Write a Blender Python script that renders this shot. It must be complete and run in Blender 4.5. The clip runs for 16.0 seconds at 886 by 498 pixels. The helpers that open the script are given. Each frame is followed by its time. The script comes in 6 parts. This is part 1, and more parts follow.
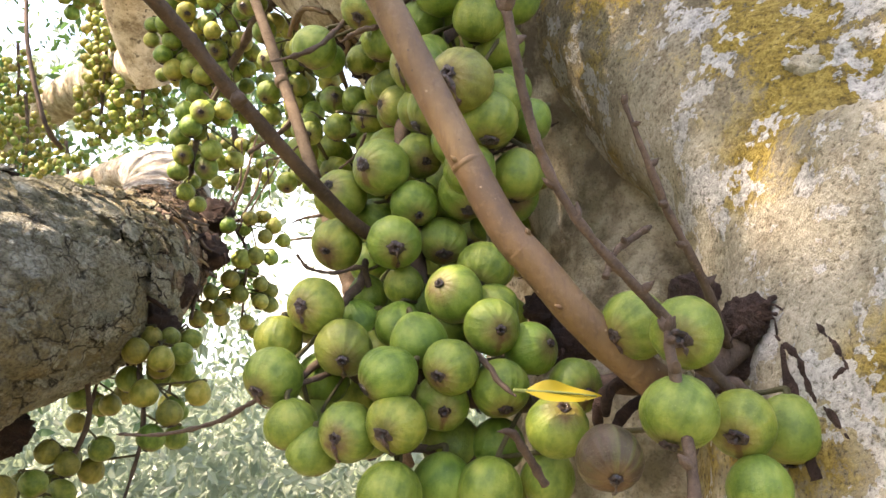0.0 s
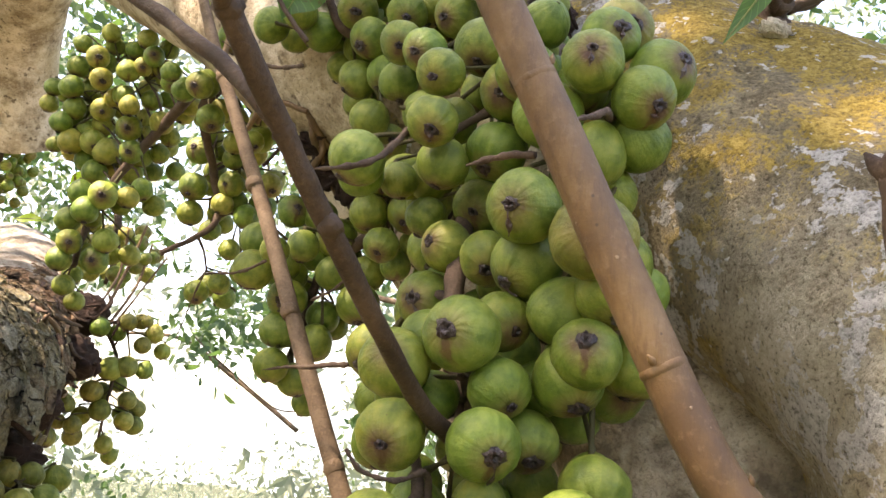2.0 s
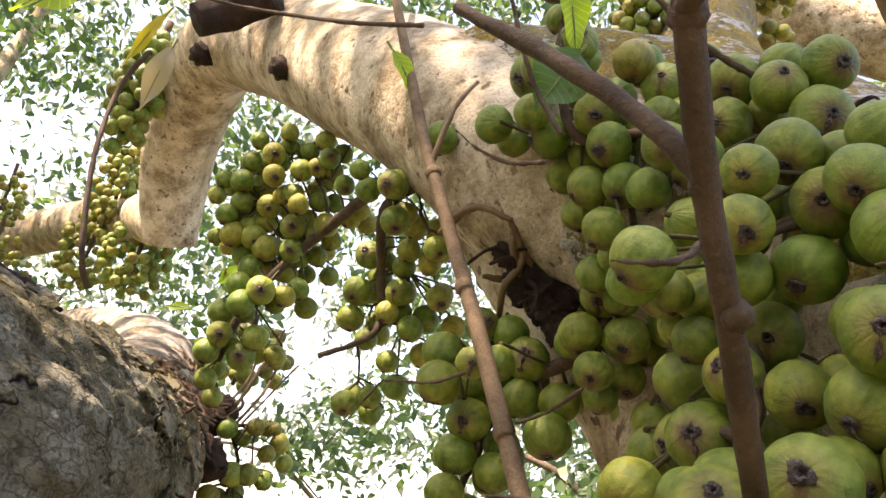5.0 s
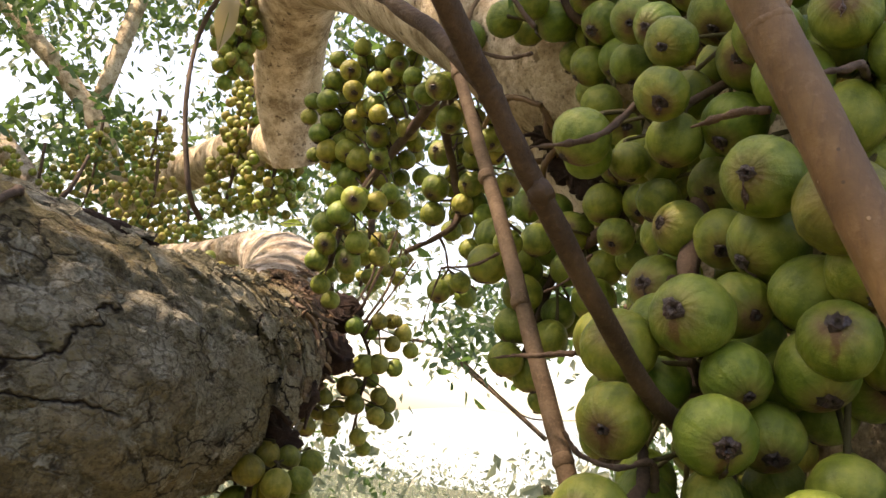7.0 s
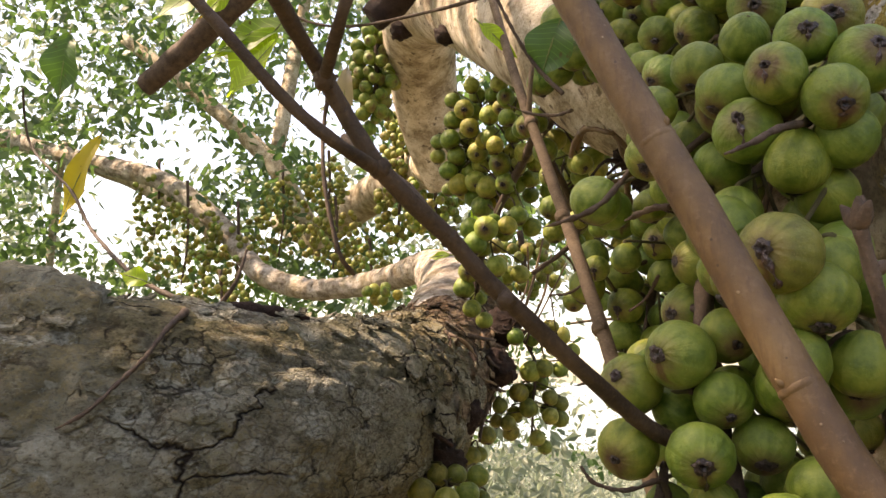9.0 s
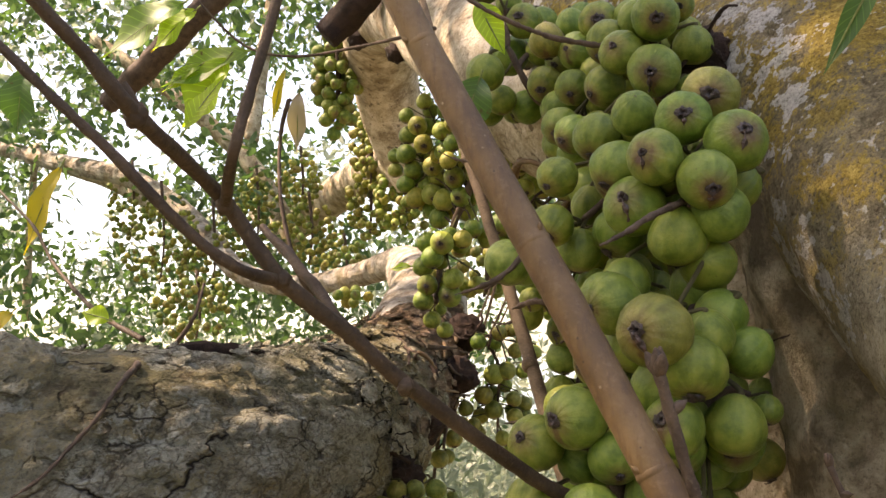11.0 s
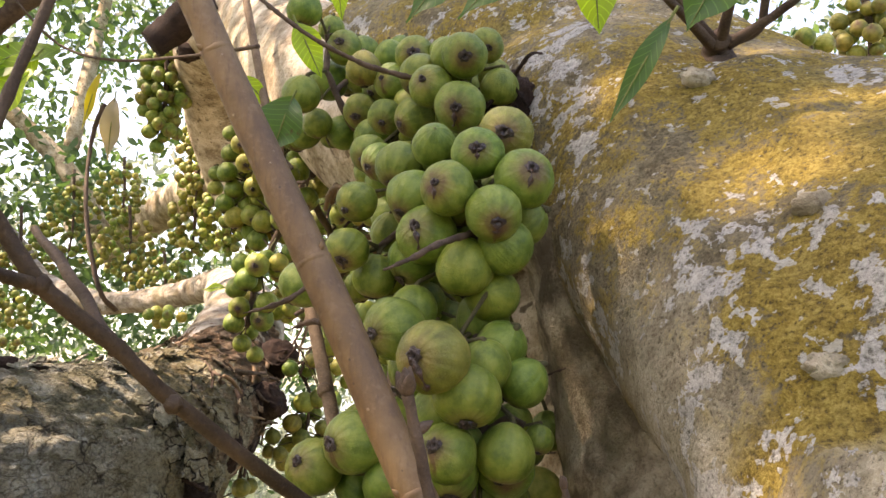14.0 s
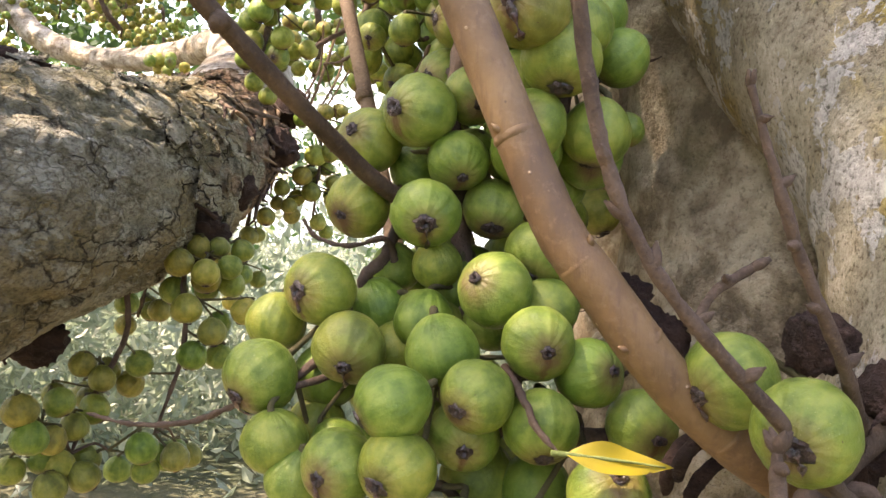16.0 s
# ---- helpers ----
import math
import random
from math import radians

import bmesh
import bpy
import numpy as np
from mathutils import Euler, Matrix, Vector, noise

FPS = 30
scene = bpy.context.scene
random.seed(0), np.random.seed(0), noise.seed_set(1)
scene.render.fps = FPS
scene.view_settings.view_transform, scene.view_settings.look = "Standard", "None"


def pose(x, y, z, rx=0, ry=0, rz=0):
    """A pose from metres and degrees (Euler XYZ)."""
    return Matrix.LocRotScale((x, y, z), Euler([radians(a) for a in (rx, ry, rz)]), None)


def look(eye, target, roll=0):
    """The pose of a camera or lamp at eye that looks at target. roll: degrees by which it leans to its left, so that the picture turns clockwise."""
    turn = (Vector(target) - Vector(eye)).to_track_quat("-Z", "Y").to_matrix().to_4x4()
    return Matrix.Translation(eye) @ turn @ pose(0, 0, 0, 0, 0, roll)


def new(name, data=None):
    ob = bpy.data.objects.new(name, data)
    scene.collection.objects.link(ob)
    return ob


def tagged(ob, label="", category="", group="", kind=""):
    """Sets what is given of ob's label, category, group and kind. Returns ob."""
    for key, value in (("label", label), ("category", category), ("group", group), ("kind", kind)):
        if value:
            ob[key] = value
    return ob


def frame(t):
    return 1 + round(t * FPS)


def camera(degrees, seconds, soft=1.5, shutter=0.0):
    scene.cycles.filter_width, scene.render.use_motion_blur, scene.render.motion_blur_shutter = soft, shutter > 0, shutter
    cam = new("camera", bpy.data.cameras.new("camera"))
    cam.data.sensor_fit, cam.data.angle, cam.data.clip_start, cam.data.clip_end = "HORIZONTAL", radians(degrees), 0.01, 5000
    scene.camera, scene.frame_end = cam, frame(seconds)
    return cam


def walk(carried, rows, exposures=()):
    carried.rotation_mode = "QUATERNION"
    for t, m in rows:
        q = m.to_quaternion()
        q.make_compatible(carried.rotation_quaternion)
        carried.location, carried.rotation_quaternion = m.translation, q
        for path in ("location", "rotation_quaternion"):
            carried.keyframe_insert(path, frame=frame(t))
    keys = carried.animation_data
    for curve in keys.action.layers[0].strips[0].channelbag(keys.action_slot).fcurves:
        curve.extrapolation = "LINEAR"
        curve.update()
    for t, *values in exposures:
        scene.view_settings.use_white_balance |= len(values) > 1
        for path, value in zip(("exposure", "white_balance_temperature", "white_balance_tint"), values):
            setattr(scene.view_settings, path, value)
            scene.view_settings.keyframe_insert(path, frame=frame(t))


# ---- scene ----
# A leaning fig tree covered in bunches of green figs, with sapling stems in front and leafy woods behind.
cam = camera(53.9, 16.0)
METRES, EYE, TILT, LEAN, TURN = 1.0, 1.6, 5.0, 0.0, 0.0
ROWS = [
    (0.0, 0.0, 0.0, 0.0, 0.0, 0.0, -0.0),
    (0.5, -0.0224, 0.0155, 0.0118, -0.3, 1.31, 0.16),
    (1.0, -0.0532, 0.0595, 0.0287, -1.57, 2.65, -0.62),
    (1.5, -0.0963, 0.102, 0.0502, -5.71, 5.38, -1.12),
    (2.0, -0.1224, 0.15, 0.0315, -11.12, 8.21, -6.7),
    (2.5, -0.1622, 0.1943, 0.013, -15.24, 11.93, -15.79),
    (3.0, -0.181, 0.2293, 0.0077, -17.78, 15.01, -22.57),
    (3.5, -0.1939, 0.253, 0.0028, -18.8, 16.78, -24.89),
    (4.0, -0.2061, 0.2589, 0.0092, -16.49, 17.44, -22.08),
    (4.5, -0.2051, 0.2481, 0.0082, -11.44, 17.93, -17.65),
    (7.0, -0.1063, 0.1652, 0.0199, 5.27, 6.81, -8.46),
    (7.5, -0.0632, 0.1306, 0.0326, 8.06, 3.64, -7.19),
    (8.0, -0.045, 0.1008, 0.0448, 13.88, 5.28, -4.57),
    (10.5, 0.0448, 0.0663, 0.1128, 19.63, 2.89, 3.52),
    (11.0, 0.0489, 0.0501, 0.123, 18.21, 3.16, 3.16),
    (11.5, 0.0586, 0.0279, 0.1122, 17.18, 4.35, 2.17),
    (12.0, 0.0691, 0.017, 0.1214, 14.84, 5.27, 0.92),
    (12.5, 0.0753, 0.0099, 0.1408, 12.66, 4.23, 0.64),
    (13.0, 0.0752, 0.0027, 0.1461, 11.84, 4.48, 0.96),
    (13.5, 0.0732, 0.0275, 0.1369, 9.82, 5.37, 0.69),
    (14.0, 0.0728, 0.0569, 0.1171, 7.11, 4.9, 0.26),
    (14.5, 0.0714, 0.0916, 0.0951, 5.94, 3.47, 0.08),
    (15.0, 0.056, 0.12, 0.0702, 6.6, -0.47, -1.34),
    (15.5, 0.0352, 0.1236, 0.0586, 6.66, -4.52, -3.01),
    (16.0, 0.0236, 0.121, 0.0443, 6.8, -8.03, -3.82),
]
walk(cam, [(t, pose(0, 0, EYE, TILT, LEAN, TURN) @ pose(METRES * x, METRES * y, METRES * z, 90 + pitch, roll, yaw)) for t, x, y, z, yaw, pitch, roll in ROWS],
     exposures=[(t, 2.22 + e, 8700 - 1200 * e, 26 - (5 * max(0.0, e) if t < 5 else 0)) for t, e in ((0.0, 0.70), (1.0, 0.64), (2.0, 0.50), (3.5, 0.38), (4.5, 0.26), (7.0, -0.28), (11.0, -0.14), (13.0, -0.02), (14.5, 0.32), (15.3, 0.62), (16.0, 0.68))])

# ---- sky, sun ----
SUN_EL, SUN_AZ = 56.0, -105.0  # degrees; azimuth from the line of sight, left is minus
world = bpy.data.worlds.new("sky")
scene.world = world
world.use_nodes = True
sky = world.node_tree.nodes.new("ShaderNodeTexSky")
sky.sky_type, sky.sun_disc = "NISHITA", False
sky.sun_elevation, sky.sun_rotation = radians(SUN_EL), radians(SUN_AZ)
sky.air_density, sky.dust_density, sky.ozone_density = 1.0, 2.2, 1.2
back = world.node_tree.nodes["Background"]
back.inputs["Strength"].default_value = 0.15
world.node_tree.links.new(sky.outputs["Color"], back.inputs["Color"])
sun_data = bpy.data.lights.new("sun", "SUN")
sun_data.energy, sun_data.angle, sun_data.color = 3.9, radians(0.6), (1.0, 0.93, 0.82)
sun = new("sun", sun_data)
to_sun = Vector((math.sin(radians(SUN_AZ)) * math.cos(radians(SUN_EL)), math.cos(radians(SUN_AZ)) * math.cos(radians(SUN_EL)), math.sin(radians(SUN_EL))))
sun.matrix_world = look(to_sun * 30, (0, 0, 0))


# ---- materials ----
class Nodes:
    """A small builder of node materials."""

    def __init__(self, name):
        self.mat = bpy.data.materials.new(name)
        self.mat.use_nodes = True
        self.tree = self.mat.node_tree
        self.bsdf = self.tree.nodes["Principled BSDF"]

    def add(self, kind, **sockets):
        n = self.tree.nodes.new(kind)
        for k, v in sockets.items():
            self.put(n.inputs[k.replace("_", " ")], v)
        return n

    def put(self, socket, v):
        if isinstance(v, bpy.types.NodeSocket):
            self.tree.links.new(v, socket)
        else:
            socket.default_value = v

    def coords(self):
        return self.add("ShaderNodeTexCoord").outputs["Object"]

    def stretch(self, vec, sx, sy, sz, rot=(0, 0, 0)):
        m = self.add("ShaderNodeMapping", Vector=vec)
        m.inputs["Scale"].default_value, m.inputs["Rotation"].default_value = (sx, sy, sz), [radians(a) for a in rot]
        return m.outputs["Vector"]

    def noise(self, vec, scale, detail=4.0, rough=0.55, distort=0.0):
        return self.add("ShaderNodeTexNoise", Vector=vec, Scale=scale, Detail=detail, Roughness=rough, Distortion=distort).outputs["Fac"]

    def voronoi(self, vec, scale, feature="F1", out="Distance"):
        n = self.add("ShaderNodeTexVoronoi", Vector=vec, Scale=scale)
        n.feature = feature
        return n.outputs[out]

    def ramp(self, fac, *stops):
        n = self.add("ShaderNodeValToRGB", Fac=fac)
        while len(n.color_ramp.elements) < len(stops):
            n.color_ramp.elements.new(0.5)
        for el, (pos, col) in zip(n.color_ramp.elements, stops):
            el.position = pos
            el.color = (*col, 1) if len(col) == 3 else col
        return n.outputs["Color"]

    def mask(self, fac, lo, hi):
        n = self.add("ShaderNodeMapRange", Value=fac)
        n.inputs["From Min"].default_value, n.inputs["From Max"].default_value = lo, hi
        return n.outputs["Result"]

    def math(self, op, a, b=0.0):
        n = self.add("ShaderNodeMath")
        n.operation = op
        self.put(n.inputs[0], a)
        self.put(n.inputs[1], b)
        return n.outputs[0]

    def mix(self, fac, a, b, mode="MIX"):
        n = self.add("ShaderNodeMix")
        n.data_type, n.blend_type = "RGBA", mode
        self.put(n.inputs[0], fac)
        self.put(n.inputs[6], (*a, 1) if isinstance(a, tuple) else a)
        self.put(n.inputs[7], (*b, 1) if isinstance(b, tuple) else b)
        return n.outputs[2]

    def bump(self, height, strength, distance):
        return self.add("ShaderNodeBump", Height=height, Strength=strength, Distance=distance).outputs["Normal"]

    def finish(self, color, rough, normal=None, **more):
        self.put(self.bsdf.inputs["Base Color"], (*color, 1) if isinstance(color, tuple) else color)
        self.put(self.bsdf.inputs["Roughness"], rough)
        if normal is not None:
            self.put(self.bsdf.inputs["Normal"], normal)
        for k, v in more.items():
            self.put(self.bsdf.inputs[k.replace("_", " ")], v)
        return self.mat


def fig_skin(name, low, mid, high):
    n = Nodes(name)
    c = n.coords()
    chance = n.add("ShaderNodeObjectInfo").outputs["Random"]
    xyz = n.add("ShaderNodeSeparateXYZ", Vector=c)
    shift = n.add("ShaderNodeVectorMath")
    shift.operation = "ADD"
    n.put(shift.inputs[0], c)
    n.put(shift.inputs[1], n.add("ShaderNodeCombineXYZ", X=n.math("MULTIPLY", chance, 37.0), Y=n.math("MULTIPLY", chance, 11.0)).outputs[0])
    moved = shift.outputs[0]
    # long pale ribs from stalk to eye
    flat = n.add("ShaderNodeVectorMath")
    flat.operation = "NORMALIZE"
    n.put(flat.inputs[0], n.stretch(c, 1, 1, 0.12))
    ribs = n.noise(n.stretch(flat.outputs[0], 1, 1, 0.2), 2.6, 2.0, 0.45)
    blotch = n.noise(moved, 1.6, 4.0, 0.6)
    fine = n.noise(moved, 9.0, 4.0, 0.6)
    green = n.ramp(blotch, (0.36, low), (0.5, mid), (0.64, high))
    green = n.mix(n.math("MULTIPLY", n.mask(ribs, 0.50, 0.68), 0.17), green, (0.25, 0.30, 0.075))
    green = n.mix(n.math("MULTIPLY", n.mask(ribs, 0.46, 0.34), 0.16), green, (0.050, 0.080, 0.012))
    green = n.mix(n.math("MULTIPLY", n.mask(fine, 0.55, 0.8), 0.18), green, (0.085, 0.135, 0.025))
    tint = n.ramp(chance, (0.0, (0.82, 0.98, 0.80)), (0.4, (1.0, 1.0, 1.0)), (0.75, (1.08, 1.0, 0.9)), (1.0, (1.25, 1.06, 0.95)))
    green = n.mix(1.0, green, tint, "MULTIPLY")
    # purplish blush and brown scar round the eye
    edge = n.math("ADD", xyz.outputs["Z"], n.math("MULTIPLY", n.math("SUBTRACT", n.noise(moved, 3.0, 3.0), 0.5), 0.22))
    edge = n.math("ADD", edge, n.math("MULTIPLY", xyz.outputs["X"], 0.10))
    green = n.mix(n.math("MULTIPLY", n.mask(edge, 0.62, 0.93), 0.7), green, (0.155, 0.090, 0.040))
    green = n.mix(n.math("MULTIPLY", n.mask(edge, 0.82, 0.94), 0.85), green, (0.070, 0.024, 0.022))
    # brown runs below the eye on some
    run = n.math("ADD", n.math("ABSOLUTE", n.math("ADD", xyz.outputs["Y"], n.math("MULTIPLY", n.math("SUBTRACT", n.noise(moved, 2.5, 2.0), 0.5), 0.5))), n.math("MULTIPLY", n.math("SUBTRACT", fine, 0.5), 0.10))
    run = n.math("MULTIPLY", n.mask(run, 0.14, 0.05), n.math("MULTIPLY", n.mask(xyz.outputs["X"], 0.0, 0.10), n.mask(xyz.outputs["Z"], 0.30, 0.62)))
    green = n.mix(n.math("MULTIPLY", run, n.math("MULTIPLY", n.math("GREATER_THAN", n.math("FRACT", n.math("MULTIPLY", chance, 7.3)), 0.5), 0.75)), green, (0.090, 0.040, 0.018))
    # scattered pale lenticels and dark specks
    dots = n.voronoi(moved, 11.0)
    green = n.mix(n.math("MULTIPLY", n.mask(dots, 0.13, 0.05), 0.45), green, (0.36, 0.37, 0.18))
    specks = n.noise(moved, 14.0, 2.0, 0.5)
    green = n.mix(n.mask(specks, 0.73, 0.78), green, (0.065, 0.035, 0.02))
    relief = n.math("ADD", n.math("MULTIPLY", ribs, 0.36), n.math("MULTIPLY", fine, 0.14))
    return n.finish(green, n.mask(fine, -0.8, 1.8), n.bump(relief, 0.2, 0.05), Specular_IOR_Level=0.34, Subsurface_Weight=0.05, Subsurface_Radius=(0.3, 0.5, 0.1), Subsurface_Scale=0.006)


M_FIG = fig_skin("fig_skin_green", (0.068, 0.116, 0.014), (0.120, 0.174, 0.025), (0.182, 0.226, 0.041))
M_FIG_YELLOW = fig_skin("fig_skin_yellowish", (0.15, 0.175, 0.028), (0.225, 0.240, 0.045), (0.30, 0.30, 0.07))
M_FIG_OLIVE = fig_skin("fig_skin_olive", (0.088, 0.096, 0.017), (0.145, 0.148, 0.027), (0.208, 0.196, 0.043))
M_FIG_BROWN = fig_skin("fig_skin_brown", (0.038, 0.019, 0.012), (0.055, 0.029, 0.018), (0.075, 0.044, 0.026))


def eye_scar():
    n = Nodes("fig_eye_scar")
    c = n.coords()
    f = n.noise(c, 6.0, 4.0)
    return n.finish(n.ramp(f, (0.3, (0.012, 0.007, 0.006)), (0.6, (0.045, 0.018, 0.013)), (0.8, (0.13, 0.07, 0.05))), n.mask(f, 0.9, 0.2), n.bump(f, 0.8, 0.08), Coat_Weight=0.5, Coat_Roughness=0.15)


def sap():
    n = Nodes("dried_sap")
    f = n.noise(n.coords(), 4.0, 3.0)
    return n.finish(n.ramp(f, (0.35, (0.014, 0.005, 0.005)), (0.62, (0.055, 0.014, 0.008)), (0.78, (0.16, 0.05, 0.012))), n.mask(f, -0.3, 1.4), n.bump(f, 0.5, 0.06), Coat_Weight=0.7, Coat_Roughness=0.12)


def woody(name, dark, light, scale, rough=0.8, grain=3.0, strength=0.5, depth=0.002):
    n = Nodes(name)
    c = n.coords()
    big = n.noise(c, scale, 5.0)
    fine = n.noise(c, scale * grain * 3, 4.0, 0.65)
    col = n.mix(n.mask(big, 0.3, 0.7), dark, light)
    col = n.mix(n.math("MULTIPLY", n.mask(fine, 0.55, 0.75), 0.5), col, tuple(min(1.0, v * 1.7) for v in light))
    col = n.mix(n.math("MULTIPLY", n.mask(fine, 0.45, 0.3), 0.5), col, tuple(v * 0.5 for v in dark))
    return n.finish(col, rough, n.bump(n.math("ADD", n.math("MULTIPLY", big, 0.5), fine), strength, depth), Specular_IOR_Level=0.25)


M_EYE, M_SAP = eye_scar(), sap()
M_STALK = woody("fig_stalk", (0.045, 0.040, 0.018), (0.095, 0.085, 0.036), 60, 0.7)
M_TWIG = woody("twig_bark", (0.040, 0.026, 0.018), (0.110, 0.076, 0.054), 70, 0.8)
M_DARKSTEM = woody("dark_stem_bark", (0.026, 0.016, 0.009), (0.078, 0.050, 0.030), 45, 0.62)
M_TAN = woody("tan_stem_bark", (0.095, 0.062, 0.036), (0.20, 0.138, 0.085), 60, 0.75)
M_GREYSTEM = woody("weathered_stem_bark", (0.060, 0.044, 0.030), (0.150, 0.112, 0.078), 60, 0.75)
M_KNOT = woody("black_knot", (0.017, 0.010, 0.008), (0.066, 0.037, 0.027), 60, 0.8, 3, 1.0, 0.005)


def sapling_bark():
    n = Nodes("sapling_bark")
    c = n.coords()
    big, fine = n.noise(c, 24.0, 6.0, 0.65), n.noise(c, 240.0, 4.0, 0.65)
    thread = n.noise(n.stretch(c, 1, 1, 0.16, (0, -27, 0)), 300.0, 4.0, 0.6)
    col = n.ramp(big, (0.36, (0.080, 0.044, 0.018)), (0.5, (0.130, 0.074, 0.029)), (0.64, (0.178, 0.108, 0.046)))
    col = n.mix(n.math("MULTIPLY", n.mask(thread, 0.50, 0.64), 0.45), col, (0.070, 0.036, 0.018))
    col = n.mix(n.math("MULTIPLY", n.mask(fine, 0.54, 0.68), 0.35), col, (0.215, 0.140, 0.078))
    # pale breathing pores, thinly scattered, and a few dark specks
    pore = n.voronoi(c, 150.0)
    keep = n.add("ShaderNodeSeparateColor", Color=n.voronoi(c, 150.0, "F1", "Color"))
    dots = n.math("MULTIPLY", n.mask(pore, 0.13, 0.07), n.mask(keep.outputs[0], 0.72, 0.76))
    specks = n.math("MULTIPLY", n.mask(pore, 0.12, 0.06), n.mask(keep.outputs[1], 0.80, 0.83))
    col = n.mix(n.math("MULTIPLY", specks, 0.8), col, (0.035, 0.018, 0.010))
    col = n.mix(n.math("MULTIPLY", dots, 0.8), col, (0.33, 0.24, 0.155))
    relief = n.math("ADD", n.math("ADD", n.math("MULTIPLY", fine, 0.5), n.math("MULTIPLY", thread, 0.6)), n.math("MULTIPLY", dots, 0.8))
    return n.finish(col, 0.6, n.bump(relief, 0.55, 0.0012))


M_SAPLING = sapling_bark()


def lichen_bark():
    n = Nodes("smooth_bark_with_lichen")
    c = n.coords()
    broad, mid = n.noise(c, 7.0, 5.0, 0.6), n.noise(c, 26.0, 6.0, 0.65)
    fine, grit = n.noise(c, 120.0, 6.0, 0.75), n.noise(c, 380.0, 4.0, 0.7)
    grain = n.math("ADD", n.math("MULTIPLY", fine, 0.55), n.math("MULTIPLY", grit, 0.45))
    # bare bark, greyish beige and grainy
    col = n.ramp(n.math("ADD", n.math("MULTIPLY", mid, 0.45), n.math("MULTIPLY", grain, 0.55)), (0.42, (0.145, 0.118, 0.070)), (0.5, (0.280, 0.240, 0.155)), (0.57, (0.43, 0.385, 0.280)))
    # the lower trunk carries less crust: bare pale bark
    foot = n.mask(n.math("ADD", n.add("ShaderNodeSeparateXYZ", Vector=c).outputs["Z"], n.math("MULTIPLY", n.math("SUBTRACT", broad, 0.5), 0.5)), 1.80, 1.68)
    col = n.mix(n.math("MULTIPLY", foot, 0.9), col, n.ramp(n.math("ADD", n.math("MULTIPLY", mid, 0.4), n.math("MULTIPLY", grain, 0.6)), (0.38, (0.235, 0.202, 0.140)), (0.5, (0.42, 0.382, 0.285)), (0.62, (0.58, 0.545, 0.440))))
    # ochre crust in grainy patches
    where = n.math("ADD", n.math("ADD", broad, n.math("MULTIPLY", n.math("SUBTRACT", mid, 0.5), 1.0)), n.math("MULTIPLY", n.math("SUBTRACT", grain, 0.5), 1.1))
    ochre = n.math("MULTIPLY", n.mask(where, 0.43, 0.55), n.math("SUBTRACT", 1.0, n.math("MULTIPLY", foot, n.mask(broad, 0.60, 0.50))))
    col = n.mix(n.math("MULTIPLY", ochre, 0.9), col, n.ramp(grain, (0.40, (0.120, 0.078, 0.010)), (0.5, (0.270, 0.190, 0.026)), (0.60, (0.42, 0.315, 0.070))))
    film = n.mask(n.noise(n.stretch(c, 1, 1, 1, (30, 50, 0)), 9.0, 5.0, 0.6), 0.52, 0.68)
    col = n.mix(n.math("MULTIPLY", film, n.math("SUBTRACT", 0.45, n.math("MULTIPLY", foot, 0.3))), col, n.ramp(grain, (0.42, (0.090, 0.080, 0.034)), (0.58, (0.215, 0.195, 0.095))))
    # white lichen: crisp lobed crusts, gathered in groups
    cluster = n.noise(n.stretch(c, 1, 1, 1, (50, 0, 70)), 9.0, 4.0)
    flake = n.add("ShaderNodeSeparateColor", Color=n.voronoi(c, 210.0, "F1", "Color")).outputs[0]
    spots = n.math("ADD", n.noise(n.stretch(c, 1, 1, 1, (70, 10, 40)), 44.0, 8.0, 0.62, 0.3), n.math("ADD", n.math("MULTIPLY", n.math("SUBTRACT", cluster, 0.5), 0.85), n.math("ADD", n.math("MULTIPLY", n.math("SUBTRACT", flake, 0.5), 0.10), n.math("MULTIPLY", foot, 0.030))))
    white = n.mask(spots, 0.588, 0.600)
    col = n.mix(n.math("MULTIPLY", white, 0.95), col, n.ramp(grain, (0.40, (0.30, 0.295, 0.27)), (0.5, (0.50, 0.495, 0.465)), (0.6, (0.64, 0.635, 0.60))))
    dots = n.mask(n.noise(n.stretch(c, 1, 1, 1, (15, 80, 30)), 90.0, 3.0, 0.5), 0.665, 0.68)
    col = n.mix(n.math("MULTIPLY", dots, 0.8), col, (0.50, 0.49, 0.44))
    # dark pits
    col = n.mix(n.math("MULTIPLY", n.mask(grit, 0.43, 0.36), 0.6), col, (0.050, 0.040, 0.020))
    relief = n.math("ADD", n.math("ADD", n.math("MULTIPLY", mid, 0.6), n.math("MULTIPLY", fine, 0.9)), n.math("ADD", n.math("ADD", n.math("MULTIPLY", grit, 0.35), n.math("MULTIPLY", flake, 0.12)), n.math("MULTIPLY", white, 0.28)))
    return n.finish(col, 0.88, n.bump(relief, 1.0, 0.009), Specular_IOR_Level=0.2)


